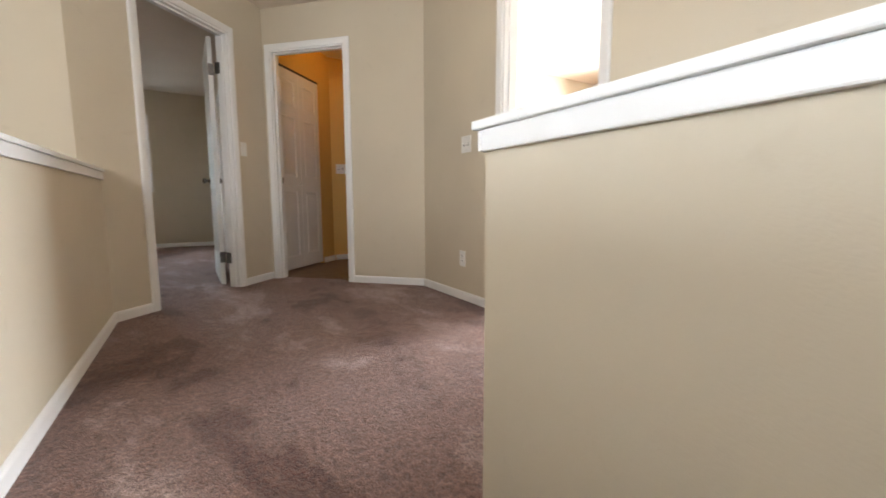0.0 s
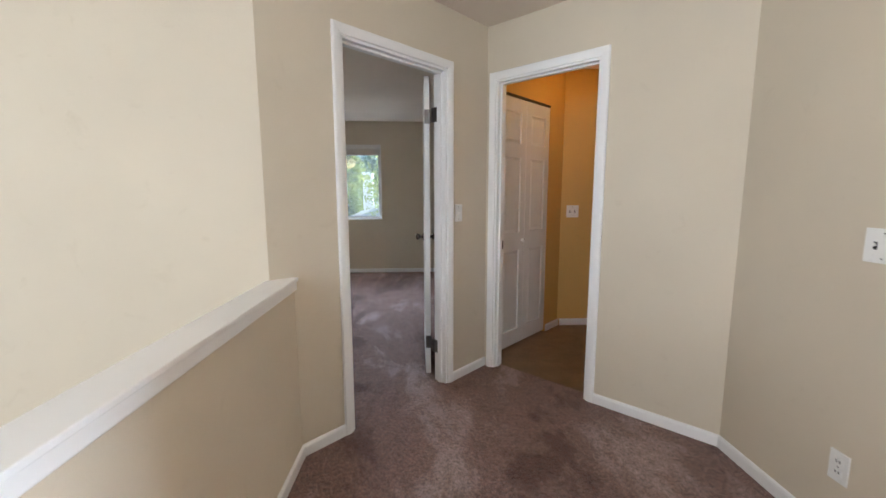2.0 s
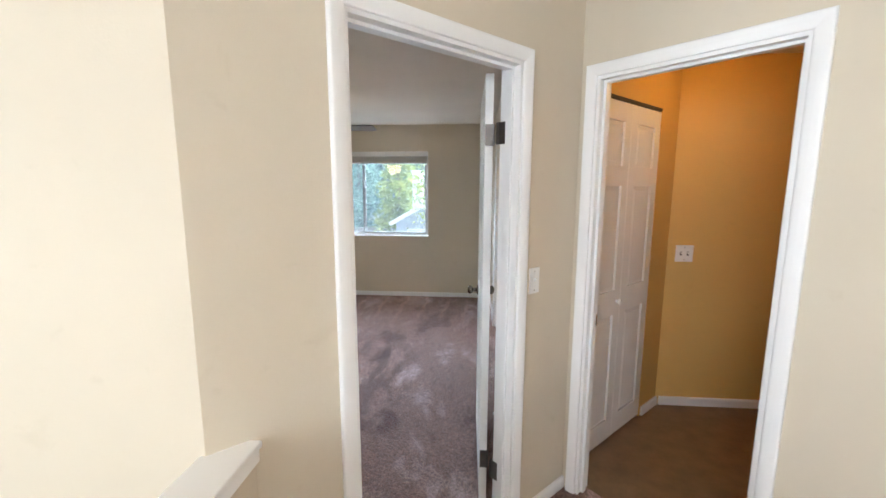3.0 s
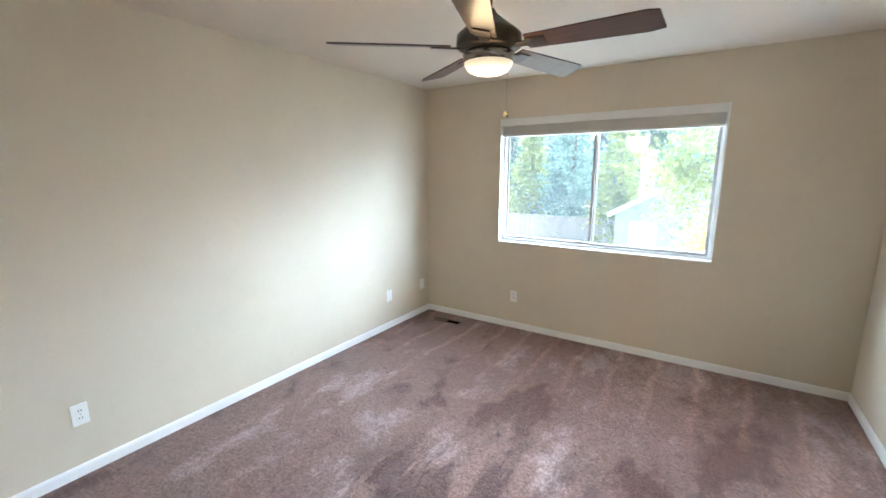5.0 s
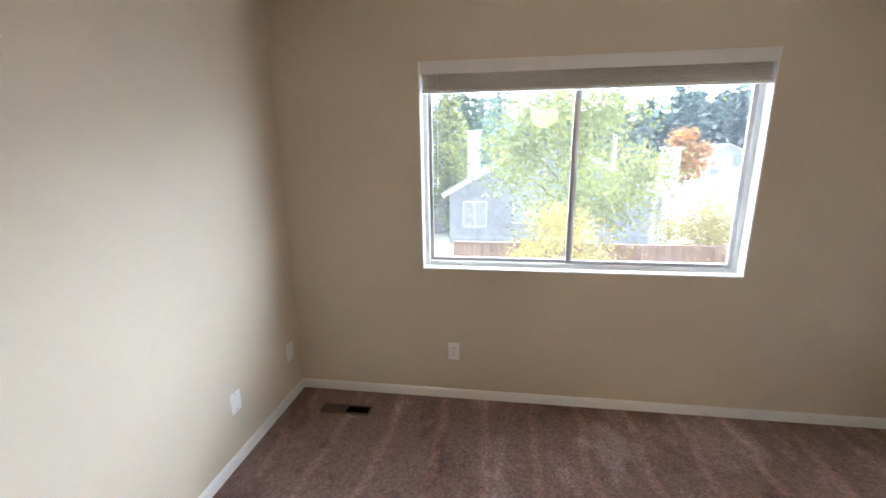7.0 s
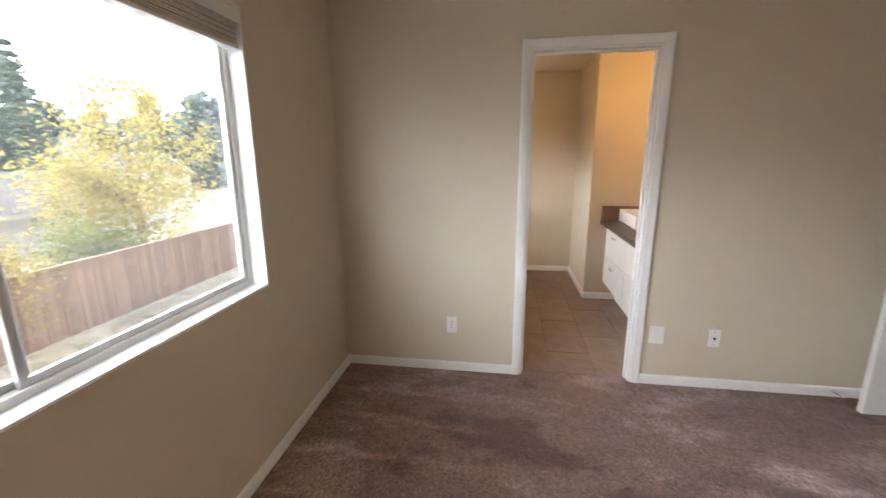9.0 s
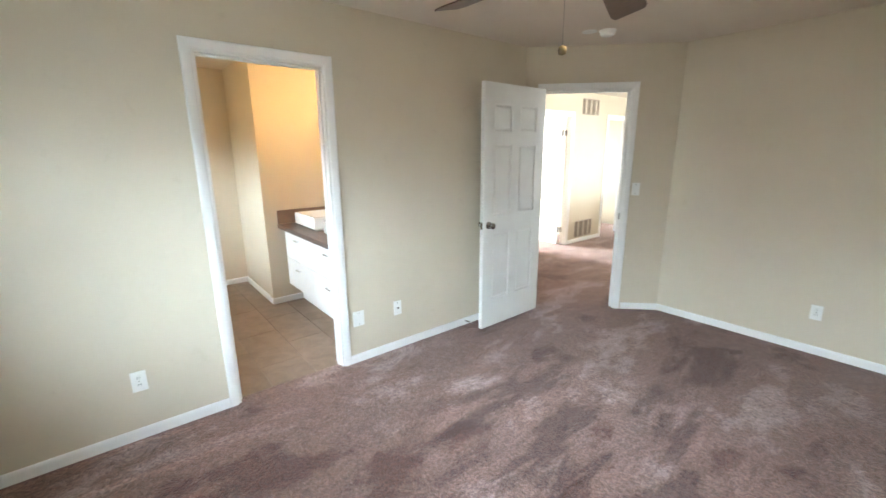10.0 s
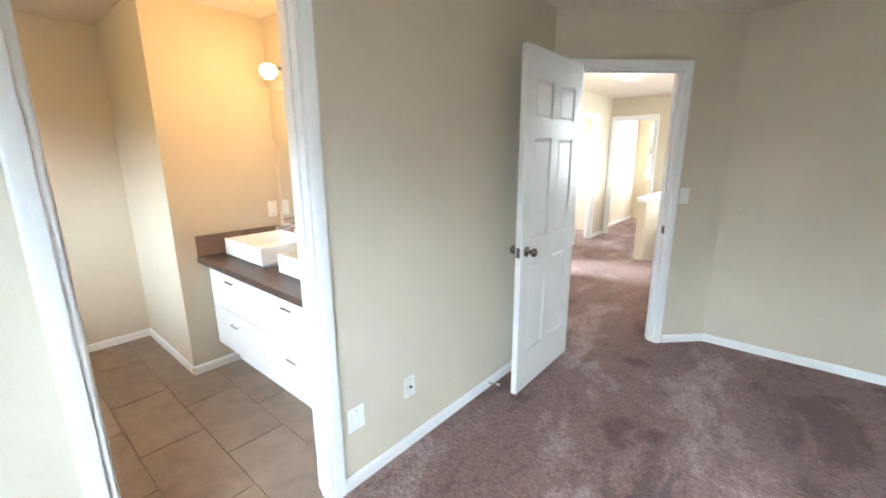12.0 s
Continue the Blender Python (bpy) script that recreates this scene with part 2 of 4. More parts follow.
CERAMIC = plain("white_ceramic", (0.86, 0.86, 0.84), 0.12, vary=0.02, coat=0.5)
CABINET = plain("white_cabinet_lacquer", (0.80, 0.79, 0.77), 0.35, vary=0.03)
TILE = pieces_mat("slate_floor_tile", (0.24, 0.175, 0.13), (0.30, 0.222, 0.168), 0.45, 7)
GROUT = plain("grey_grout", (0.26, 0.22, 0.19), 0.9, vary=0.2, scale=30)
SHEETVINYL = plain("tan_sheet_vinyl", (0.22, 0.145, 0.085), 0.45, vary=0.25, scale=8, bump=0.1)
OPAL = glow("opal_hall_shade", (1.0, 0.92, 0.78), 2.5)
OPALFAN = glow("opal_fan_bowl", (1.0, 0.80, 0.48), 0.2)
OPALBATH = glow("opal_bath_globe", (1.0, 0.80, 0.45), 2.5)
FENCE = pieces_mat("cedar_fence_board", (0.26, 0.15, 0.10), (0.36, 0.22, 0.15), 0.8, 4)
GREYFENCE = pieces_mat("weathered_fence_board", (0.26, 0.24, 0.22), (0.33, 0.30, 0.28), 0.85, 4)
SIDING = pieces_mat("blue_grey_siding", (0.29, 0.325, 0.385), (0.33, 0.37, 0.43), 0.7, 2)
WHITEHOUSE = plain("white_house_paint", (0.52, 0.52, 0.51), 0.6, vary=0.08, scale=1)
SHINGLE = plain("grey_brown_shingle", (0.10, 0.088, 0.08), 0.9, vary=0.35, scale=5, bump=0.6, bump_scale=12)
DARKPANE = plain("dark_house_pane", (0.36, 0.40, 0.44), 0.08, vary=0.2)
BARK = wood("bark", (0.13, 0.095, 0.07), 0.9, (8, 8, 1), 3)
GREEN = leaf_mat("maple_leaf", (0.14, 0.18, 0.06), (0.28, 0.29, 0.09))
HAZE = glow("bright_hazy_sky", (0.70, 0.86, 1.0), 21.0)
YELLOW = leaf_mat("yellowing_leaf", (0.30, 0.25, 0.07), (0.42, 0.34, 0.11))
SPRUCE = leaf_mat("spruce_needle", (0.10, 0.17, 0.145), (0.20, 0.29, 0.26))
FIR = leaf_mat("fir_needle", (0.035, 0.065, 0.045), (0.08, 0.12, 0.075))
RUST = leaf_mat("rust_leaf", (0.30, 0.12, 0.04), (0.42, 0.20, 0.07))
# paler and bluer than the near firs: aerial haze painted into the needles
HAZEDFIR = leaf_mat("hazed_distant_fir", (0.065, 0.10, 0.11), (0.12, 0.165, 0.175))
YARD = carpet("dry_lawn", (0.19, 0.165, 0.10), (0.31, 0.27, 0.18), (0.42, 0.37, 0.27))

# ---------- mesh helpers ----------


def part(name, bm, material, parent=None, label="", smooth=False):
    me = bpy.data.meshes.new(name)
    bm.to_mesh(me)
    bm.free()
    me.materials.append(material)
    if smooth:
        for p in me.polygons:
            p.use_smooth = True
    o = new(name, me)
    if parent is not None:
        o.parent = parent
    if label:
        o["label"] = label
    return o


def thing(name, label, category, m=None, group="", kind=""):
    e = new(name)
    e.empty_display_size = 0.1
    if m is not None:
        e.matrix_world = m
    return tagged(e, label, category, group, kind)


def add_box(bm, lo, hi, bevel=0.0, m=None):
    r = bmesh.ops.create_cube(bm, size=1)
    vs = r["verts"]
    c = [(a + b) / 2 for a, b in zip(lo, hi)]
    s = [max(abs(b - a), 1e-4) for a, b in zip(lo, hi)]
    bmesh.ops.transform(bm, matrix=Matrix.Translation(c) @ Matrix.Diagonal((*s, 1)), verts=vs)
    if bevel:
        es = list({e for v in vs for e in v.link_edges})
        got = bmesh.ops.bevel(bm, geom=es, offset=bevel, segments=2, affect="EDGES", profile=0.6)
        vs = list({v for f in got["faces"] for v in f.verts} | {v for v in vs if v.is_valid})
    if m is not None:
        bmesh.ops.transform(bm, matrix=m, verts=vs)
    return vs


def box(lo, hi, bevel=0.0, m=None):
    bm = bmesh.new()
    add_box(bm, lo, hi, bevel, m)
    return bm


def lathe(profile, steps=32):
    """A solid turned about z from (radius, height) pairs."""
    bm = bmesh.new()
    rings = []
    for r, z in profile:
        if r < 1e-5:
            rings.append([bm.verts.new((0, 0, z))])
        else:
            rings.append([bm.verts.new((r * math.cos(2 * math.pi * k / steps), r * math.sin(2 * math.pi * k / steps), z)) for k in range(steps)])
    for a, b in zip(rings, rings[1:]):
        for k in range(steps):
            q = (k + 1) % steps
            vs = [a[k % len(a)], a[q % len(a)], b[q % len(b)], b[k % len(b)]]
            vs = list(dict.fromkeys(vs))
            if len(vs) > 2:
                bm.faces.new(vs)
    bmesh.ops.recalc_face_normals(bm, faces=bm.faces)
    return bm


def tube(points, radius, sides=10):
    bm = bmesh.new()
    rings = []
    for i, p in enumerate(points):
        p = Vector(p)
        d = (Vector(points[min(i + 1, len(points) - 1)]) - Vector(points[max(i - 1, 0)])).normalized()
        q = d.to_track_quat("Z", "Y")
        r = radius if not isinstance(radius, (list, tuple)) else radius[i]
        rings.append([bm.verts.new(p + q @ Vector((r * math.cos(a), r * math.sin(a), 0))) for a in [2 * math.pi * k / sides for k in range(sides)]])
    for a, b in zip(rings, rings[1:]):
        for k in range(sides):
            bm.faces.new((a[k], a[(k + 1) % sides], b[(k + 1) % sides], b[k]))
    bm.faces.new(rings[0][::-1])
    bm.faces.new(rings[-1])
    return bm


def grid_solid(cuts_a, cuts_b, solid, place):
    """Boundary faces of the solid cells of a grid two cells thick-less: place(i, j, k) gives corners, k 0 front, 1 back."""
    bm = bmesh.new()
    cache = {}

    def v(i, j, k):
        if (i, j, k) not in cache:
            cache[i, j, k] = bm.verts.new(place(cuts_a[i], cuts_b[j], k))
        return cache[i, j, k]

    na, nb = len(cuts_a) - 1, len(cuts_b) - 1

    def on(i, j):
        return 0 <= i < na and 0 <= j < nb and solid(i, j)

    for i in range(na):
        for j in range(nb):
            if not on(i, j):
                continue
            bm.faces.new((v(i, j, 0), v(i + 1, j, 0), v(i + 1, j + 1, 0), v(i, j + 1, 0)))
            bm.faces.new((v(i, j, 1), v(i, j + 1, 1), v(i + 1, j + 1, 1), v(i + 1, j, 1)))
            for di, dj, a, b in ((-1, 0, (i, j), (i, j + 1)), (1, 0, (i + 1, j), (i + 1, j + 1)), (0, -1, (i, j), (i + 1, j)), (0, 1, (i, j + 1), (i + 1, j + 1))):
                if not on(i + di, j + dj):
                    bm.faces.new((v(*a, 0), v(*a, 1), v(*b, 1), v(*b, 0)))
    bmesh.ops.recalc_face_normals(bm, faces=bm.faces)
    return bm


def slab_with_holes(w, h, thick, holes):
    """A board w x h in x and z, from y = 0 to thick, with rectangular holes (x0, x1, z0, z1)."""
    xs = sorted({0, w, *[q for o in holes for q in o[:2]]})
    zs = sorted({0, h, *[q for o in holes for q in o[2:]]})

    def solid(i, j):
        x, z = (xs[i] + xs[i + 1]) / 2, (zs[j] + zs[j + 1]) / 2
        return not any(a < x < b and c < z < d for a, b, c, d in holes)

    return grid_solid(xs, zs, solid, lambda x, z, k: (x, thick * k, z))


def wall(name, p0, p1, thick, z0=0.0, z1=2.405, openings=(), material=None, cut0=0.0, cut1=0.0, label="beige painted plasterboard wall"):
    """A wall whose seen face runs from p0 to p1; its thickness goes to the left of that way. cut0, cut1: how far the back's ends are moved along the wall."""
    a, b = Vector((*p0, 0)), Vector((*p1, 0))
    d = (b - a).normalized()
    left = Vector((-d.y, d.x, 0))
    n = (b - a).length
    ss = sorted({0, n, *[q for o in openings for q in o[:2]]})
    zs = sorted({z0, z1, *[min(max(q, z0), z1) for o in openings for q in o[2:]]})

    def solid(i, j):
        s, z = (ss[i] + ss[i + 1]) / 2, (zs[j] + zs[j + 1]) / 2
        return not any(o[0] < s < o[1] and o[2] < z < o[3] for o in openings)

    def place(s, z, k):
        if k:
            s = s + (cut0 if s == 0 else cut1 if s == n else 0)
        return a + d * s + left * (thick * k) + Vector((0, 0, z))

    o = part(name, grid_solid(ss, zs, solid, place), material or PAINT)
    return tagged(o, label, "wall", kind="structure")


def poly_slab(name, pts, z, thick, material, label, category):
    bm = bmesh.new()
    top = [bm.verts.new((x, y, z)) for x, y in pts]
    low = [bm.verts.new((x, y, z - thick)) for x, y in pts]
    bm.faces.new(top)
    bm.faces.new(low[::-1])
    for k in range(len(pts)):
        q = (k + 1) % len(pts)
        bm.faces.new((top[k], low[k], low[q], top[q]))
    bmesh.ops.recalc_face_normals(bm, faces=bm.faces)
    return tagged(part(name, bm, material), label, category, kind="structure")


def axis(p, d):
    """A pose at p whose x runs along d (level), z up, y to the left of d."""
    d = Vector((*d, 0)).normalized()
    return Matrix(((d.x, -d.y, 0, p[0]), (d.y, d.x, 0, p[1]), (0, 0, 1, p[2] if len(p) > 2 else 0), (0, 0, 0, 1)))


H = 2.405
R2 = math.sqrt(0.5)

# ---------- large structure ----------
FLOORS = [
    ("floor_bedroom", [(-0.05, -0.05), (2.632, -0.05), (3.61, 0.928), (3.61, 4.80), (-0.05, 4.80)]),
    ("floor_hall", [(2.632, -0.05), (2.70, -0.05), (2.70, -2.45), (3.77, -2.45), (3.77, -4.10), (4.92, -4.10), (4.92, 0.065), (3.85, 1.135), (3.80, 1.118), (3.61, 0.928)]),
    ("floor_room_east", [(4.92, -2.40), (8.30, -2.40), (8.30, 1.15), (4.92, 1.15)]),
    ("floor_room_side", [(4.92, -4.10), (7.00, -4.10), (7.00, -2.45), (4.92, -2.45)]),
    ("floor_room_end", [(3.71, -6.35), (5.05, -6.35), (5.05, -4.10), (3.71, -4.10)]),
]
for nm, pts in FLOORS:
    poly_slab(nm, pts, 0.0, 0.20, CARPET, "brown cut-pile carpet with brushed vacuum marks", "carpet floor")
poly_slab("floor_laundry", [(3.70, 1.285), (4.92, 0.065), (4.92, 1.17), (6.0, 1.17), (6.0, 2.05), (3.70, 2.05)], -0.003, 0.18, SHEETVINYL, "tan sheet vinyl floor in the laundry", "floor")
poly_slab("floor_foyer", [(-0.7, -4.4), (2.70, -4.4), (2.70, -0.05), (-0.7, -0.05)], -2.75, 0.2, CARPET, "brown carpet on the storey below", "carpet floor")
bath_floor = poly_slab("floor_bath", [(3.61, 2.05), (6.30, 2.05), (6.30, 4.80), (3.61, 4.80)], -0.006, 0.18, GROUT, "dark slate-look tile floor with narrow joints", "tile floor")
poly_slab("ceiling", [(-0.8, -6.7), (8.5, -6.7), (8.5, 5.0), (-0.8, 5.0)], H + 0.14, 0.14, CEIL, "beige painted textured ceiling", "ceiling")

poly_slab("eave", [(-0.8, 5.0), (8.5, 5.0), (8.5, 5.72), (-0.8, 5.72)], H + 0.16, 0.12, TRIM, "white boarded eave over the bedroom window", "eave")

# bedroom
wall("wall_west", (0, -0.1), (0, 4.905), 0.12)
wall("wall_north", (-0.12, 4.765), (3.61, 4.765), 0.14, openings=[(0.98, 2.788, 0.868, 2.05)])
wall("wall_south", (2.61, 0), (-0.62, 0), 0.075, z0=-2.75, cut0=-0.07, label="beige painted wall between bedroom and stairwell")
wall("wall_chamfer_bedroom", (2.68, -0.075), (3.81, 1.055), 0.1025, openings=[(0.407, 1.183, 0, 2.052)], cut0=0.0035, cut1=-0.26)
wall("wall_bath_side", (3.555, 4.765), (3.555, 0.93), 0.11, openings=[(1.207, 1.928, 0, 2.052)])
# hall
wall("wall_chamfer_laundry", (3.81, 1.055), (4.87, -0.005), 0.10, openings=[(0.072, 0.798, 0, 2.052)], cut0=-0.02, cut1=0.04)
wall("wall_hall_east", (4.87, -0.005), (4.87, -4.15), 0.10, openings=[(1.002, 1.728, 0, 2.052), (2.762, 3.438, 0, 2.052)], cut0=0.04)
wall("wall_hall_end", (4.87, -4.05), (3.66, -4.05), 0.10, openings=[(0.057, 0.743, 0, 2.052)])
wall("wall_stair_inner", (3.722, -4.10), (3.722, -6.60), 0.11, z0=-2.75)
wall("wall_stair_outer", (2.763, -6.6), (2.763, -4.3), 0.076, z0=-2.75)
wall("wall_stair_bottom", (3.80, -6.6), (2.6, -6.6), 0.10, z0=-2.75)
# foyer
wall("wall_foyer_south", (2.763, -4.3), (-0.72, -4.3), 0.12, z0=-2.75, openings=[(0.40, 2.25, 0.95, 2.25)])
# this wall's opening is invented, to go with the foyer side fill lamp
wall("wall_foyer_west", (-0.6, -4.3), (-0.6, -0.05), 0.12, z0=-2.75, openings=[(1.4, 2.8, 0.5, 1.9)])
# room to the east
wall("wall_east_room_north", (4.93, 1.12), (8.4, 1.12), 0.06)
wall("wall_east_room_east", (8.28, 1.2), (8.28, -2.5), 0.12, openings=[(0.8, 2.4, 0.9, 2.1)])
wall("wall_east_room_south", (8.4, -2.4), (4.95, -2.4), 0.05)
wall("wall_side_room_east", (7.0, -2.4), (7.0, -4.2), 0.1, openings=[(0.4, 1.4, 0.9, 2.1)])
wall("wall_side_room_south", (7.1, -4.10), (4.90, -4.10), 0.04)
wall("wall_end_room_east", (5.03, -4.14), (5.03, -6.45), 0.1)
wall("wall_end_room_south", (5.1, -6.3), (3.6, -6.3), 0.12, openings=[(0.3, 1.2, 0.9, 2.1)])
# laundry, its orange lamp light partly painted into the walls
wall("wall_laundry_east_near", (4.87, 1.22), (4.87, 0.10), 0.05, material=LAMPTINTED, label="laundry wall, warm lamp light put into its paint colour")
wall("wall_laundry_south", (6.0, 1.22), (4.87, 1.22), 0.03, material=LAMPTINTED, label="laundry wall, warm lamp light put into its paint colour")
wall("wall_laundry_north", (4.65, 1.957), (6.05, 1.957), 0.08, material=LAMPTINTED, label="laundry wall, warm lamp light put into its paint colour")
wall("wall_laundry_east", (5.95, 2.0), (5.95, 1.2), 0.08, material=LAMPTINTED, label="laundry wall, warm lamp light put into its paint colour")
wall("wall_laundry_closet", (3.79, 1.09), (4.70, 2.00), 0.05, material=LAMPTINTED, openings=[(0.195, 0.965, -0.01, 2.045)], label="wall round a closet opening, warm lamp light in its paint colour")
wall("wall_closet_back", (3.665, 1.35), (4.35, 2.035), 0.04, material=LAMPTINTED, label="closet back wall, warm lamp light in its paint colour")
# bath
wall("wall_bath_mirror", (3.66, 2.12), (5.19, 2.12), -0.08, label="cream bathroom wall behind the mirror")
wall("wall_bath_stub", (5.19, 2.85), (5.19, 2.04), 0.10, cut0=0.0, label="cream bathroom wall beside the vanity")
wall("wall_bath_alcove", (6.30, 2.845), (5.195, 2.845), 0.08)
wall("wall_bath_east", (6.20, 4.8), (6.20, 2.7), 0.10)
wall("wall_bath_north", (3.60, 4.775), (6.3, 4.775), 0.14, openings=[(1.0, 2.0, 1.3, 1.95)])

# half walls and their caps
def half_wall(name, x0, x1, y0, y1, top, open_end):
    w = tagged(part(name, box((x0, y0, -2.75), (x1, y1, top - 0.018)), PAINT), "beige half wall guarding the stairs", "half wall", kind="structure")
    e = 0.022
    part("cap", box((x0 - e, y0, top - 0.018), (x1 + e, y1 + (e if open_end else 0), top), 0.004), TRIM, w, "white painted wooden cap")
    z0, z1 = top - 0.060, top - 0.018
    for xa, xb in ((x0 - 0.013, x0), (x1, x1 + 0.013)):
        part("apron", box((xa, y0, z0), (xb, y1, z1), 0.004), TRIM, w, "white apron moulding")
    if open_end:
        part("apron", box((x0 - 0.013, y1, z0), (x1 + 0.013, y1 + 0.013, z1), 0.004), TRIM, w, "white apron moulding")
    return w


half_wall("half_wall_west", 2.687, 2.763, -4.3, 0.0, 0.905, False)
half_wall("half_wall_east", 3.722, 3.832, -4.05, -2.38, 0.875, True)

# stairs down
stairs = thing("stairs", "carpeted straight stairs between two half walls", "stairs", kind="structure")
for k in range(15):
    y1 = -2.45 - 0.27 * k
    z1 = -0.18 * (k + 1)
    part("step", box((2.764, y1 - 0.30, z1 - 0.22), (3.721, y1 + (0.0 if k else -0.001), z1), 0.012), CARPET, stairs)


def base(p0, p1, z=0.0, flip=False):
    """A baseboard along p0 to p1, standing to the right of that way."""
    m = axis((*p0, z), (p1[0] - p0[0], p1[1] - p0[1]))
    n = math.dist(p0, p1)
    bm = bmesh.new()
    prof = [(0, 0), (-0.013, 0), (-0.013, 0.048), (-0.009, 0.058), (-0.003, 0.062), (0, 0.062)]
    ends = [[bm.verts.new((x, y, h)) for y, h in prof] for x in (0, n)]
    for k in range(len(prof)):
        q = (k + 1) % len(prof)
        bm.faces.new((ends[0][k], ends[0][q], ends[1][q], ends[1][k]))
    bm.faces.new(ends[0][::-1])
    bm.faces.new(ends[1])
    bmesh.ops.recalc_face_normals(bm, faces=bm.faces)
    bmesh.ops.transform(bm, matrix=m, verts=bm.verts)
    return tagged(part("baseboard", bm, TRIM), "white painted wooden baseboard", "baseboard", kind="structure")


def along(o, d, s):
    return (o[0] + d[0] * s, o[1] + d[1] * s)


CH, OD = (R2, R2), (R2, -R2)
CB = (2.61, 0.0)
base((0, 0), (0, 4.765))
base((0, 4.765), (3.555, 4.765))
base((3.555, 4.765), (3.555, 3.605))
base((3.555, 2.79), (3.555, 0.945))
base(along(CB, CH, 0.345), CB)
base(CB, (0, 0))
CHL = (2.68, -0.075)
base(along(CHL, CH, 0.117), along(CHL, CH, 0.36))
base(along(CHL, CH, 1.23), (3.81, 1.055))
base(along((3.81, 1.055), OD, 0.845), (4.87, -0.005))
base((4.87, -0.005), (4.87, -0.96))
base((4.87, -1.78), (4.87, -2.72))
base((4.87, -3.49), (4.87, -4.05))
base((2.763, -2.45), (2.763, 0.0))
base((4.97, 1.12), (8.28, 1.12))
base((8.28, 1.12), (8.28, -2.4))
base((5.03, -4.15), (5.03, -6.3))
base((4.68, 1.957), (5.95, 1.957))
base((4.49, 1.79), (4.66, 1.957))
base((6.20, 4.775), (6.20, 2.845))
base((6.20, 2.845), (5.19, 2.845))
base((5.19, 2.85), (5.19, 2.545))


# ---------- door frames ----------
def casing_mesh(member, s0, s1, top, face, out):
    """One mitred length of rounded casing; u runs from the opening outwards, h stands off the wall."""
    prof = [(-0.004, 0.0), (-0.004, 0.008), (-0.001, 0.0105), (0.006, 0.0125), (0.018, 0.0150), (0.032, 0.0165), (0.040, 0.0165), (0.0445, 0.0145), (0.047, 0.0105), (0.047, 0.0)]
    bm = bmesh.new()
    ends = [[], []]
    for u, h in prof:
        y = face + out * h
        a, b = {"lo": ((s0 - u, 0), (s0 - u, top + u)), "hi": ((s1 + u, 0), (s1 + u, top + u)), "head": ((s0 - u, top + u), (s1 + u, top + u))}[member]
        ends[0].append(bm.verts.new((a[0], y, a[1])))
        ends[1].append(bm.verts.new((b[0], y, b[1])))
    for k in range(len(prof)):
        q = (k + 1) % len(prof)
        bm.faces.new((ends[0][k], ends[0][q], ends[1][q], ends[1][k]))
    bm.faces.new(ends[0][::-1])
    bm.faces.new(ends[1])
    bmesh.ops.recalc_face_normals(bm, faces=bm.faces)
    return bm


def door_frame(name, origin, d, s0, s1, back, hinges="", strike="", top=2.052, hinge_out=True, sides=(0, 1)):
    """Casing, jamb and stop round an opening from s0 to s1 along d; the wall is back metres thick to the left of d.
    hinges, strike: 'lo' or 'hi' jamb."""
    f = thing(name, "white painted door frame with moulded casing", "door frame", axis((*origin, 0), d), kind="structure")
    for side in sides:
        face, out = (0.0, -1) if side == 0 else (back, 1)
        for member in ("lo", "hi", "head"):
            part("casing", casing_mesh(member, s0, s1, top, face, out), TRIM, f, smooth=False)
    for xa, xb, za, zb in ((s0, s0 + 0.018, 0, top), (s1 - 0.018, s1, 0, top), (s0 + 0.018, s1 - 0.018, top - 0.018, top)):
        part("jamb", box((xa, 0.001, za), (xb, back - 0.001, zb)), TRIM, f)
    ys = back * 0.5
    for xa, xb, za, zb in ((s0 + 0.018, s0 + 0.030, 0, top - 0.018), (s1 - 0.030, s1 - 0.018, 0, top - 0.018), (s0 + 0.030, s1 - 0.030, top - 0.030, top - 0.018)):
        part("stop", box((xa, ys - 0.018, za), (xb, ys + 0.014, zb), 0.002), TRIM, f)
    if hinges:
        yh = (back - 0.036, back + 0.012) if hinge_out else (-0.012, 0.036)
        for z in (0.20, 1.74):
            x = s0 + 0.018 if hinges == "lo" else s1 - 0.018
            bm = box((x - 0.002, yh[0], z), (x + 0.002, yh[1], z + 0.09), 0.0008)
            add_box(bm, (x - 0.006, (yh[1] - 0.006 if hinge_out else yh[0] - 0.004), z), (x + 0.006, (yh[1] + 0.006 if hinge_out else yh[0] + 0.008), z + 0.09), 0.003)
            part("hinge", bm, DARKSTEEL, f, "dark steel butt hinge")
    if strike:
        x = s0 + 0.0185 if strike == "lo" else s1 - 0.0185
        bm = box((x - 0.0015, back * 0.5 + 0.012, 0.885), (x + 0.0015, back * 0.5 + 0.042, 0.945), 0.0005)
        p = part("strike_plate", bm, STEEL, f, "brushed nickel strike plate")
        q = 0.001 if strike == "lo" else -0.001
        part("latch_hole", box((x - 0.0012 + q, back * 0.5 + 0.021, 0.902), (x + 0.0012 + q, back * 0.5 + 0.033, 0.928)), DARK, p)
    return f


door_frame("door_1", CHL, CH, 0.407, 1.183, 0.1025, hinges="hi", strike="lo")
door_frame("door_2", (3.81, 1.055), OD, 0.072, 0.798, 0.10, hinges="hi", strike="lo")
door_frame("door_3", (3.555, 4.765), (0, -1), 1.207, 1.928, 0.11, hinges="lo")
door_frame("door_4", (4.87, -0.005), (0, -1), 1.002, 1.728, 0.10, hinges="hi", strike="lo")
door_frame("door_5", (4.87, -0.005), (0, -1), 2.762, 3.438, 0.10)
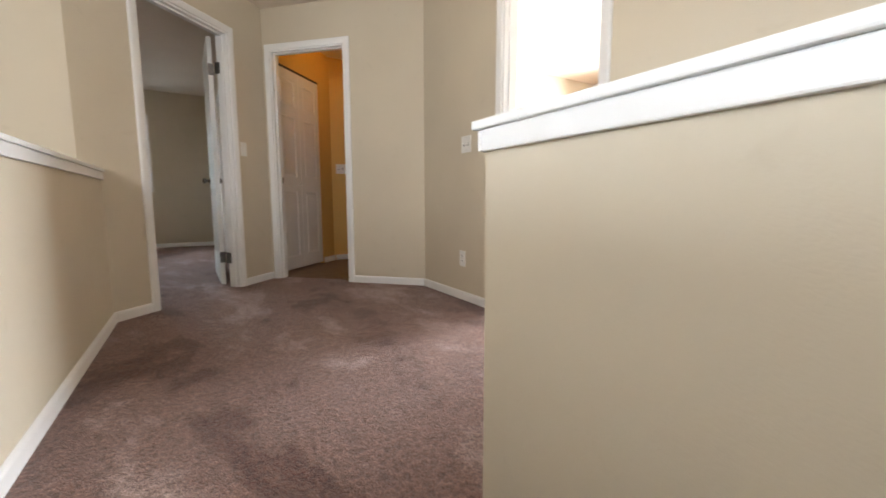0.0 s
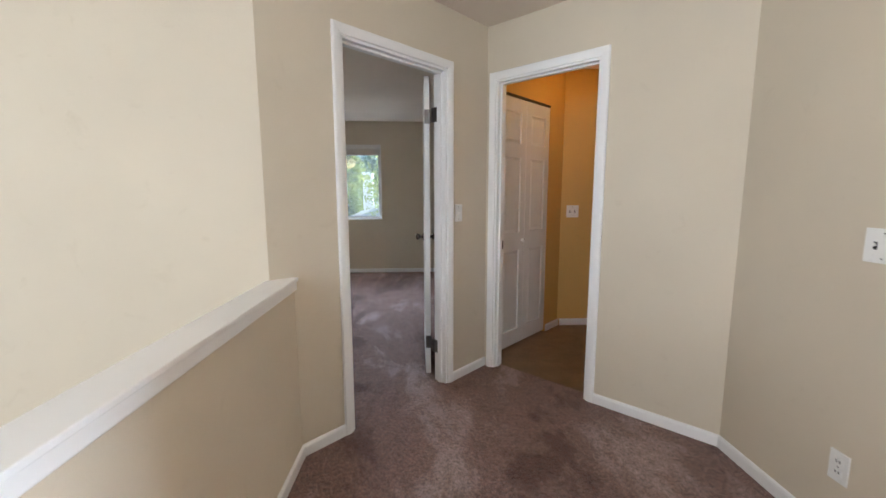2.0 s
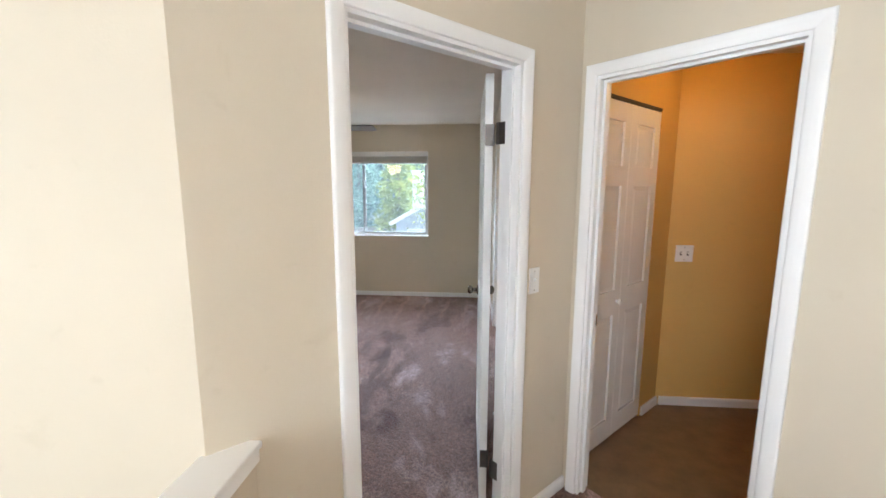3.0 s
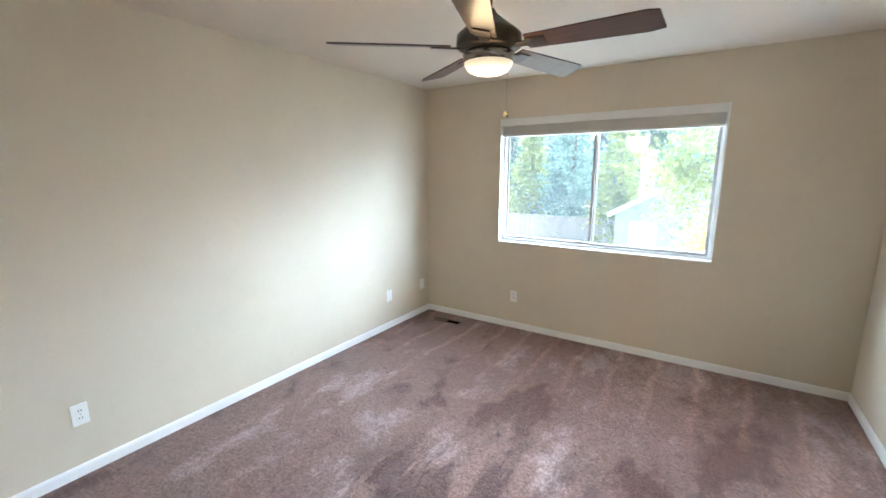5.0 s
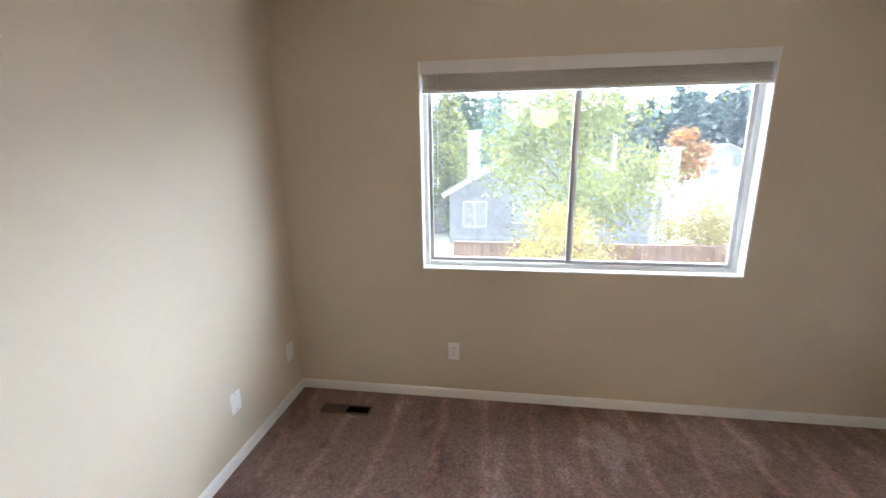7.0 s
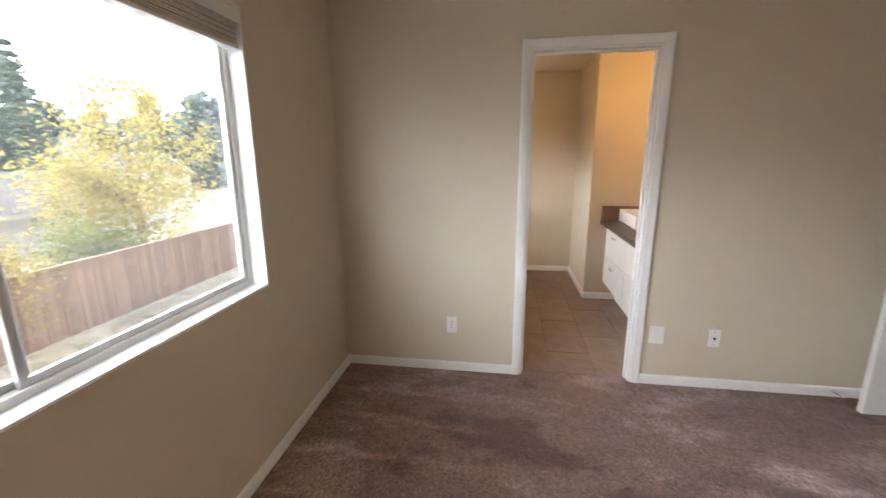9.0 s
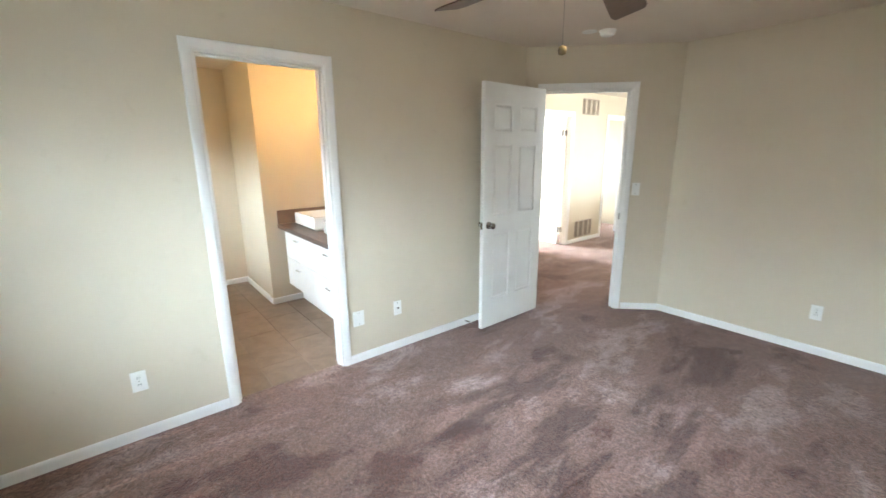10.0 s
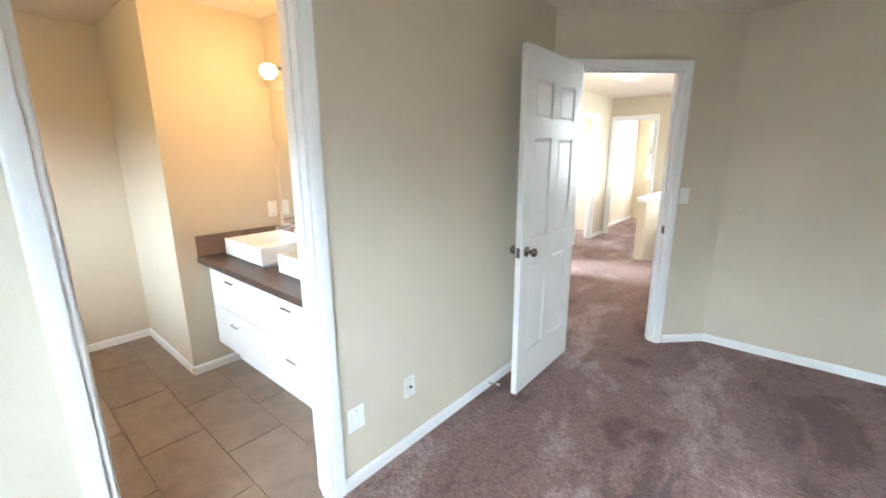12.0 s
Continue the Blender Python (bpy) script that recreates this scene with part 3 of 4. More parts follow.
door_frame("door_6", (4.87, -4.05), (-1, 0), 0.057, 0.743, 0.10)


# ---------- doors ----------
def panel_mesh(w, h):
    """A raised-and-fielded panel, thin rim and proud field on both faces; x and z from 0, y about 0."""
    bm = bmesh.new()
    s, r, f = 0.026, 0.003, 0.0135
    loops = []
    for y, q in ((-f, s), (-r, 0), (r, 0), (f, s)):
        loops.append([bm.verts.new((x, y, z)) for x, z in ((q, q), (w - q, q), (w - q, h - q), (q, h - q))])
    bm.faces.new(loops[0])
    bm.faces.new(loops[3][::-1])
    for a, b in zip(loops, loops[1:]):
        for k in range(4):
            bm.faces.new((a[k], a[(k + 1) % 4], b[(k + 1) % 4], b[k]))
    bmesh.ops.recalc_face_normals(bm, faces=bm.faces)
    return bm


def panels_for(w):
    st, mu = 0.112, 0.098
    pw = (w - 2 * st - mu) / 2
    return [(x, x + pw, a, b) for a, b in ((0.25, 0.83), (0.98, 1.56), (1.665, 1.875)) for x in (st, st + pw + mu)]


def knob(parent, x, z, y0, sign):
    bm = lathe([(0.0, 0), (0.031, 0), (0.031, 0.006), (0.013, 0.010), (0.011, 0.030), (0.020, 0.036), (0.027, 0.046), (0.025, 0.058), (0.014, 0.066), (0.0, 0.067)], 24)
    m = Matrix.Translation((x, y0, z)) @ Matrix.Rotation(radians(90 if sign < 0 else -90), 4, "X")
    bmesh.ops.transform(bm, matrix=m, verts=bm.verts)
    part("knob", bm, STEEL, parent, "brushed nickel round knob", smooth=True)


def panel_door(name, label, m, w, h=2.03, with_knob=True, hinges=True):
    """A six-panel leaf hinged at x = 0, from x = 0 to w, y 0 to 0.035."""
    d = thing(name, label, "door", m)
    holes = panels_for(w)
    leaf = part("leaf", slab_with_holes(w, h, 0.035, holes), DOORPAINT, d)
    for a, b, c, e in holes:
        bm = panel_mesh(b - a, e - c)
        bmesh.ops.transform(bm, matrix=Matrix.Translation((a, 0.0175, c)), verts=bm.verts)
        part("panel", bm, DOORPAINT, leaf)
        bm = bmesh.new()
        for yy in (0.0075, 0.0275):
            for lo, hi in (((a, yy - 0.003, c), (a + 0.008, yy + 0.003, e)), ((b - 0.008, yy - 0.003, c), (b, yy + 0.003, e)), ((a + 0.008, yy - 0.003, c), (b - 0.008, yy + 0.003, c + 0.008)), ((a + 0.008, yy - 0.003, e - 0.008), (b - 0.008, yy + 0.003, e))):
                add_box(bm, (lo[0], lo[1] + 0.0008, lo[2]), (hi[0], hi[1] - 0.0008, hi[2]), 0.0012)
        part("bead", bm, DOORPAINT, leaf)
    if with_knob:
        knob(d, w - 0.065, 0.91, 0.0, -1)
        knob(d, w - 0.065, 0.91, 0.035, 1)
        part("latch_plate", box((w - 0.001, 0.006, 0.88), (w + 0.002, 0.029, 0.94), 0.0008), STEEL, d, "nickel latch plate")
    if hinges:
        for z in (0.19, 1.73):
            bm = box((-0.004, -0.001, z), (0.000, 0.034, z + 0.09), 0.0008)
            add_box(bm, (-0.007, -0.007, z), (0.006, 0.006, z + 0.09), 0.003)
            part("hinge", bm, DARKSTEEL, d, "dark steel butt hinge")
    return d


bed_door = panel_door("bedroom_door", "white six-panel door standing open against the wall with nickel knobs", axis((3.405, 0.893, 0.012), (-0.02, 1.0)), 0.757)
panel_door("spare_room_door", "white six-panel door standing open into the bright room", axis((4.975, -1.665, 0.012), (1, -0.03)), 0.69)


def bifold(m, w):
    d = thing("closet_door", "white panelled bifold closet door with small knob, closed", "door", m)
    hw = w / 2
    for k in range(2):
        holes = [(0.075, hw - 0.075, a, b) for a, b in ((0.13, 0.80), (0.95, 1.55), (1.66, 1.90))]
        bm = slab_with_holes(hw - 0.003, 2.0, 0.03, holes)
        bmesh.ops.transform(bm, matrix=Matrix.Translation((k * hw, 0, 0.02)), verts=bm.verts)
        leaf = part("leaf", bm, DOORPAINT, d)
        for a, b, c, e in holes:
            bm = panel_mesh(b - a, e - c)
            bmesh.ops.transform(bm, matrix=Matrix.Translation((k * hw + a, 0.015, c + 0.02)), verts=bm.verts)
            part("panel", bm, DOORPAINT, leaf)
    bm = lathe([(0, 0), (0.010, 0), (0.009, 0.012), (0.017, 0.018), (0.017, 0.026), (0, 0.030)], 18)
    bmesh.ops.transform(bm, matrix=Matrix.Translation((hw - 0.04, 0, 0.90)) @ Matrix.Rotation(radians(90), 4, "X"), verts=bm.verts)
    part("knob", bm, DOORPAINT, d, "small white round knob", smooth=True)
    part("track", box((0, -0.004, 2.025), (w, 0.030, 2.042)), DARK, d, "dark metal top track")
    return d


cl0 = along((3.79, 1.09), CH, 0.20)
bifold(axis((*cl0, 0), CH), 0.76)


# ---------- bedroom window and blind ----------
def sliding_window(name, x0, x1, z0, z1, y, split):
    """A sliding window in a wall that faces -y; its frame stands at y."""
    f = thing(name, "white vinyl sliding window with two panes in a plain drywall opening", "window", kind="structure")
    fr = 0.035
    for lo, hi in (((x0, y, z0), (x0 + fr, y + 0.05, z1)), ((x1 - fr, y, z0), (x1, y + 0.05, z1)), ((x0 + fr, y, z0), (x1 - fr, y + 0.05, z0 + fr)), ((x0 + fr, y, z1 - fr), (x1 - fr, y + 0.05, z1))):
        part("window_frame", box(lo, hi, 0.004), VINYL, f)
    xm = x0 + (x1 - x0) * split
    a, b, c, d = x0 + fr, x1 - fr, z0 + fr, z1 - fr
    for (p, q), yy, nm in (((a, xm + 0.02), y + 0.028, "sash"), ((xm - 0.02, b), y + 0.008, "sash")):
        bm = bmesh.new()
        s = 0.022
        for lo, hi in (((p, yy, c), (p + s, yy + 0.016, d)), ((q - s, yy, c), (q, yy + 0.016, d)), ((p + s, yy, c), (q - s, yy + 0.016, c + s)), ((p + s, yy, d - s), (q - s, yy + 0.016, d))):
            add_box(bm, lo, hi, 0.002)
        sash = part(nm, bm, ALU, f, "grey metal sash")
        pane = part("pane", box((p + s - 0.004, yy + 0.006, c + s - 0.004), (q - s + 0.004, yy + 0.010, d - s + 0.004)), GLASS, sash, "clear glass pane")
        pane.visible_shadow = False
    return f


sliding_window("window_1", 0.86, 2.668, 0.868, 2.05, 4.838, 0.485)
sill = tagged(part("window_sill", box((0.861, 4.767, 0.868), (2.667, 4.838, 0.878), 0.003), TRIM), "white painted window sill", "window sill", kind="structure")
for xa, xb, za, zb in ((0.860, 0.868, 0.878, 2.05), (2.660, 2.668, 0.878, 2.05)):
    tagged(part("trim", box((xa, 4.767, za), (xb, 4.838, zb)), TRIM), "white painted window reveal", "window reveal", kind="structure")

blind = thing("venetian_blind", "white slatted venetian blind pulled up under its valance", "blind", pose(0.87, 4.775, 1.885))
W = 1.788
bm = box((0, -0.012, 0.095), (W, 0.006, 0.163), 0.004)
add_box(bm, (0, -0.016, 0.150), (W, -0.010, 0.163), 0.002)
part("valance", bm, VINYL, blind, "white moulded valance")
part("head_rail", box((0.01, 0.008, 0.0945), (W - 0.01, 0.050, 0.160), 0.003), VINYL, blind)
for k in range(8):
    part("slat", box((0.008, 0.002 + 0.004 * (k % 2), 0.0195 + k * 0.0095), (W - 0.008, 0.046, 0.0245 + k * 0.0095), 0.001), SLAT, blind)
part("blind_core", box((0.010, 0.026, 0.018), (W - 0.010, 0.044, 0.094)), SLAT, blind)
part("bottom_rail", box((0.006, 0.0, 0.0), (W - 0.006, 0.046, 0.017), 0.004), VINYL, blind)
for x in (0.22, 0.66, 1.12, 1.57):
    part("ladder_cord", box((x, 0.0005, 0.002), (x + 0.002, 0.0035, 0.095)), SLAT, blind)
part("tilt_wand", tube([(0.095, -0.006, 0.10), (0.097, -0.012, -0.2), (0.092, -0.010, -0.52)], 0.0035, 6), PLATE, blind, "clear plastic tilt wand")


# ---------- plates on the walls ----------
def plate_thing(kind, p, d, label):
    """An outlet, switch or blank plate at p on a wall that runs along d with its face to the right of d."""
    w = {"outlet": 0.070, "switch": 0.070, "double_switch": 0.116, "blank": 0.075, "jack": 0.070, "wide": 0.088}[kind]
    nm = {"outlet": "power_outlet", "switch": "light_switch", "double_switch": "light_switch", "blank": "wall_plate", "jack": "cable_jack", "wide": "wall_plate"}[kind]
    t = thing(nm, label, nm.replace("_", " "), axis(p, d))
    h = 0.115
    part("plate", box((-w / 2, -0.006, -h / 2), (w / 2, 0.0, h / 2), 0.002), PLATE, t)
    if kind == "outlet":
        for z in (-0.02, 0.02):
            r = part("receptacle", box((-0.017, -0.0085, z - 0.014), (0.017, -0.005, z + 0.014), 0.003), PLATE, t)
            for x in (-0.006, 0.006):
                part("slot", box((x - 0.0014, -0.0095, z - 0.003), (x + 0.0014, -0.0080, z + 0.007)), DARK, r)
    elif kind in ("switch", "double_switch"):
        for x in ((0.0,) if kind == "switch" else (-0.023, 0.023)):
            part("collar", box((x - 0.006, -0.0072, -0.013), (x + 0.006, -0.005, 0.013), 0.001), DARK if kind != "switch" else PLATE, t)
            part("toggle", box((x - 0.004, -0.018, -0.001), (x + 0.004, -0.006, 0.010), 0.002), PLATE, t)
    elif kind == "jack":
        bm = lathe([(0, 0), (0.007, 0), (0.007, 0.010), (0.003, 0.010), (0.003, 0.004), (0, 0.004)], 14)
        bmesh.ops.transform(bm, matrix=Matrix.Translation((0, -0.005, 0)) @ Matrix.Rotation(radians(90), 4, "X"), verts=bm.verts)
        part("connector", bm, STEEL, t, "threaded metal connector")
    for z in (-0.042, 0.042):
        bm = lathe([(0, 0), (0.003, 0), (0.002, 0.0012), (0, 0.0014)], 10)
        bmesh.ops.transform(bm, matrix=Matrix.Translation((0, -0.006, z if kind != "outlet" else z * 0.0)) @ Matrix.Rotation(radians(90), 4, "X"), verts=bm.verts)
        part("screw", bm, STEEL, t)
    return t


N, S, EA, WE = (0, 1), (0, -1), (1, 0), (-1, 0)
plate_thing("outlet", (1.05, 4.765, 0.33), EA, "white duplex outlet below the bedroom window")
plate_thing("blank", (0.0, 4.635, 0.33), N, "white blank wall plate near the corner")
plate_thing("blank", (0.0, 4.08, 0.335), N, "white blank wall plate above the baseboard")
plate_thing("outlet", (0.0, 1.645, 0.335), N, "white duplex outlet low on the beige wall")
plate_thing("outlet", (3.555, 4.016, 0.335), S, "white duplex outlet between window and bathroom door")
plate_thing("wide", (3.555, 2.71, 0.338), S, "white blank wall plate beside the bathroom door")
plate_thing("jack", (3.555, 2.374, 0.338), S, "white wall plate with a cable connector")
plate_thing("outlet", (1.47, 0.0, 0.325), WE, "white duplex outlet on the bare bedroom wall")
plate_thing("switch", (2.826, 0.216, 1.17), (-R2, -R2), "white light switch beside the bedroom door")
plate_thing("switch", (3.592, 0.837, 1.158), CH, "white light switch between the two hall doors")
plate_thing("double_switch", (4.87, -0.627, 1.115), S, "white double light switch in the hall")
plate_thing("outlet", (4.87, -0.586, 0.303), S, "white duplex outlet in the hall")
plate_thing("double_switch", (4.768, 1.957, 1.115), EA, "white double light switch in the laundry")
plate_thing("switch", (5.19, 2.175, 1.09), S, "white light switch beside the bathroom mirror")

# ---------- floor register ----------
reg = thing("floor_register", "brown metal floor register with one side open", "floor vent", pose(0.235, 4.502, 0.0))
bm = bmesh.new()
for lo, hi in (((0, 0, 0), (0.32, 0.012, 0.006)), ((0, 0.078, 0), (0.32, 0.09, 0.006)), ((0, 0.012, 0), (0.012, 0.078, 0.006)), ((0.308, 0.012, 0), (0.32, 0.078, 0.006)), ((0.152, 0.012, 0), (0.162, 0.078, 0.006))):
    add_box(bm, lo, hi, 0.0015)
part("rim", bm, BRASSVENT, reg)
# no hole below: a flat black sheet gives the duct's shade
part("duct", box((0.012, 0.012, 0.0005), (0.308, 0.078, 0.0015)), DUCT, reg, "black sheet painted as the unlit duct")
for k in range(9):
    part("louvre", box((0.012, 0.015 + k * 0.0072, 0.002), (0.152, 0.0195 + k * 0.0072, 0.005)), BRASSVENT, reg)

# ---------- ceiling fan ----------
fan = thing("ceiling_fan", "bronze five-blade ceiling fan with lit opal bowl and pull chain", "ceiling fan", pose(1.75, 2.765, 0))
part("canopy", lathe([(0, H), (0.072, H), (0.074, 2.405), (0.050, 2.345), (0.030, 2.325), (0, 2.325)]), BRONZE, fan, smooth=True)
part("downrod", lathe([(0, 2.34), (0.013, 2.34), (0.013, 2.22), (0, 2.22)], 16), BRONZE, fan, smooth=True)
part("motor", lathe([(0, 2.245), (0.022, 2.242), (0.034, 2.220), (0.075, 2.185), (0.115, 2.155), (0.138, 2.135), (0.140, 2.090), (0.118, 2.075), (0, 2.075)]), BRONZE, fan, smooth=True)
part("light_collar", lathe([(0, 2.075), (0.092, 2.075), (0.112, 2.060), (0.108, 2.025), (0, 2.025)]), STEEL, fan, "brushed nickel light collar", smooth=True)
part("bowl", lathe([(0.106, 2.028), (0.104, 2.016), (0.088, 1.993), (0.060, 1.981), (0.025, 1.975), (0, 1.974)]), OPALFAN, fan, "opal glass bowl, lit", smooth=True)


def blade_mesh():
    bm = bmesh.new()
    n = 14
    rows = []
    for k in range(n + 1):
        u = k / n
        r = 0.17 + 0.485 * u
        w = 0.052 + 0.020 * u
        if u > 0.93:
            w *= 1 - 0.18 * ((u - 0.93) / 0.07) ** 2
        rows.append([bm.verts.new((r + (0.02 * (1 if s > 0 else 0.2) if k == n else 0), s * w, z)) for s, z in ((1, 0.003), (-1, 0.003), (-1, -0.003), (1, -0.003))])
    for a, b in zip(rows, rows[1:]):
        for k in range(4):
            bm.faces.new((a[k], a[(k + 1) % 4], b[(k + 1) % 4], b[k]))
    bm.faces.new(rows[0][::-1])
    bm.faces.new(rows[-1])
    bmesh.ops.recalc_face_normals(bm, faces=bm.faces)
    return bm


for k in range(5):
    turn = Matrix.Rotation(radians(2.5 + 72 * k), 4, "Z") @ Matrix.Translation((0, 0, 2.088))
    tilt = turn @ Matrix.Rotation(radians(-13), 4, "X")
    bm = blade_mesh()
    bmesh.ops.transform(bm, matrix=tilt, verts=bm.verts)
    bl = part("blade", bm, BLADE, fan, "dark walnut fan blade")
    bm = box((0.10, -0.018, -0.010), (0.20, 0.018, -0.003), 0.002)
    add_box(bm, (0.17, -0.034, -0.009), (0.25, 0.034, -0.0035), 0.002)
    bmesh.ops.transform(bm, matrix=tilt, verts=bm.verts)
    part("bracket", bm, BRONZE, bl)
chain = part("pull_chain", tube([(0.05, 0.085, 2.03), (0.051, 0.086, 1.95), (0.05, 0.085, 1.83)], 0.0007, 6), BRONZE, fan)
bm = lathe([(0, 0), (0.011, 0.004), (0.014, 0.014), (0.010, 0.025), (0, 0.029)], 14)
bmesh.ops.transform(bm, matrix=Matrix.Translation((0.05, 0.085, 1.803)), verts=bm.verts)
part("pull_knob", bm, BRASS, chain, "dull brass pull knob", smooth=True)

# ---------- detectors ----------
sd = thing("smoke_detector", "white round smoke detector on the bedroom ceiling", "smoke detector", pose(2.845, 0.86, 0))
part("base", lathe([(0, H), (0.062, H), (0.062, H - 0.010), (0, H - 0.010)]), PLATE, sd, smooth=False)
part("cover", lathe([(0.055, H - 0.010), (0.053, H - 0.030), (0.040, H - 0.040), (0, H - 0.041)]), PLATE, sd, smooth=True)
cp = thing("ceiling_plate", "white round blank plate on the bedroom ceiling", "ceiling plate", pose(2.945, 0.945, 0))
part("disc", lathe([(0, H), (0.055, H), (0.053, H - 0.006), (0, H - 0.007)]), PLATE, cp)
stop = thing("door_stop", "chrome spring door stop on the baseboard", "door stop", axis((3.542, 1.68, 0.04), (-1, -0.35)))
part("spring", tube([(0, 0, 0)] + [(0.004 + 0.055 * k / 60, 0.006 * math.cos(k * 1.0), 0.006 * math.sin(k * 1.0)) for k in range(61)], 0.0018, 5), CHROME, stop)
part("tip", tube([(0.058, 0, 0), (0.074, 0, 0)], 0.007, 10), PLATE, stop, "white rubber tip")

# ---------- hall fittings ----------
hl = thing("ceiling_light", "round opal ceiling light, switched on, in the hall", "ceiling light", pose(3.85, -1.60, 0))
part("pan", lathe([(0, H), (0.165, H), (0.165, H - 0.018), (0, H - 0.018)], 40), PLATE, hl)
part("shade", lathe([(0.158, H - 0.018), (0.150, H - 0.050), (0.110, H - 0.085), (0.055, H - 0.102), (0, H - 0.107)], 40), OPAL, hl, "opal glass shade, lit", smooth=True)


def return_grille(z0, z1, y0, y1):
    g = thing("return_air_grille", "tan return-air grille with upright blades in the hall wall", "air vent", group="hall return grilles")
    # flat brown sheet on the wall; its dark colour stands for shade between blades
    part("backing", box((4.866, y0 + 0.01, z0 + 0.01), (4.869, y1 - 0.01, z1 - 0.01)), BRASSVENT, g, "brown sheet behind the blades, painted as duct shade")
    bm = bmesh.new()
    for a, b, c, d in ((y0, y0 + 0.014, z0, z1), (y1 - 0.014, y1, z0, z1), (y0 + 0.014, y1 - 0.014, z0, z0 + 0.014), (y0 + 0.014, y1 - 0.014, z1 - 0.014, z1)):
        add_box(bm, (4.860, a, c), (4.869, b, d), 0.002)
    part("frame", bm, VENTTAN, g, "tan enamelled frame")
    n = 18
    for k in range(n):
        y = y0 + 0.018 + (y1 - y0 - 0.036) * (k + 0.5) / n
        wide = 0.009 if k % 6 in (2, 3) else 0.0055
        part("blade", box((4.858, y - wide, z0 + 0.014), (4.8655, y + wide, z1 - 0.014)), PAINT if k % 6 in (2, 3) else VENTTAN, g)


return_grille(2.07, 2.31, -2.44, -1.98)
return_grille(0.09, 0.36, -2.46, -1.98)

lt = thing("ceiling_light", "small round opal ceiling light, switched on, in the laundry", "ceiling light", pose(4.75, 1.30, 0))
part("pan", lathe([(0, H), (0.11, H), (0.11, H - 0.018), (0, H - 0.018)], 32), PLATE, lt)
part("shade", lathe([(0.105, H - 0.018), (0.095, H - 0.05), (0.05, H - 0.075), (0, H - 0.08)], 32), OPALBATH, lt, "opal glass shade, lit", smooth=True)

# ---------- bathroom ----------
bl = thing("ceiling_light", "round opal ceiling light, switched on, in the bathroom", "ceiling light", pose(4.70, 3.75, 0))
part("pan", lathe([(0, H), (0.13, H), (0.13, H - 0.018), (0, H - 0.018)], 32), PLATE, bl)
part("shade", lathe([(0.124, H - 0.018), (0.115, H - 0.05), (0.06, H - 0.08), (0, H - 0.086)], 32), OPALBATH, bl, "opal glass shade, lit", smooth=True)
vanity = thing("vanity_cabinet", "white wall-hung vanity cabinet with four drawers", "vanity cabinet")
part("carcass", box((3.672, 2.125, 0.19), (5.186, 2.650, 0.782)), CABINET, vanity)
part("plinth", box((3.672, 2.30, 0.0), (5.186, 2.540, 0.19)), CABINET, vanity, "white recessed plinth")
part("filler", box((3.672, 2.650, 0.19), (3.776, 2.668, 0.775), 0.002), CABINET, vanity)
for xa, xb in ((3.780, 4.482), (4.486, 5.184)):
    for za, zb in ((0.19, 0.480), (0.485, 0.775)):
        fr = part("drawer", box((xa, 2.652, za), (xb, 2.670, zb), 0.002), CABINET, vanity)
        xc, zc = (xa + xb) / 2, zb - 0.075
        bm = box((xc - 0.05, 2.688, zc - 0.005), (xc + 0.05, 2.696, zc + 0.005), 0.002)
        for q in (-0.042, 0.036):
            add_box(bm, (xc + q, 2.669, zc - 0.004), (xc + q + 0.008, 2.690, zc + 0.004), 0.001)
        part("handle", bm, CHROME, fr, "slim chrome bar handle")
ct = thing("countertop", "dark brown laminate countertop with brown splashback", "countertop")
part("slab", box((3.671, 2.124, 0.784), (5.187, 2.735, 0.824), 0.006), COUNTER, ct)
for k in range(2):
    part("splashback", box((5.176, 2.140 + 0.296 * k, 0.826), (5.187, 2.433 + 0.296 * k, 0.962), 0.002), SPLASH, ct, "brown tile splashback")
for k in range(5):
    part("splashback", box((3.675 + 0.30 * k, 2.124, 0.826), (3.972 + 0.30 * k, 2.136, 0.962), 0.002), SPLASH, ct, "brown tile splashback")


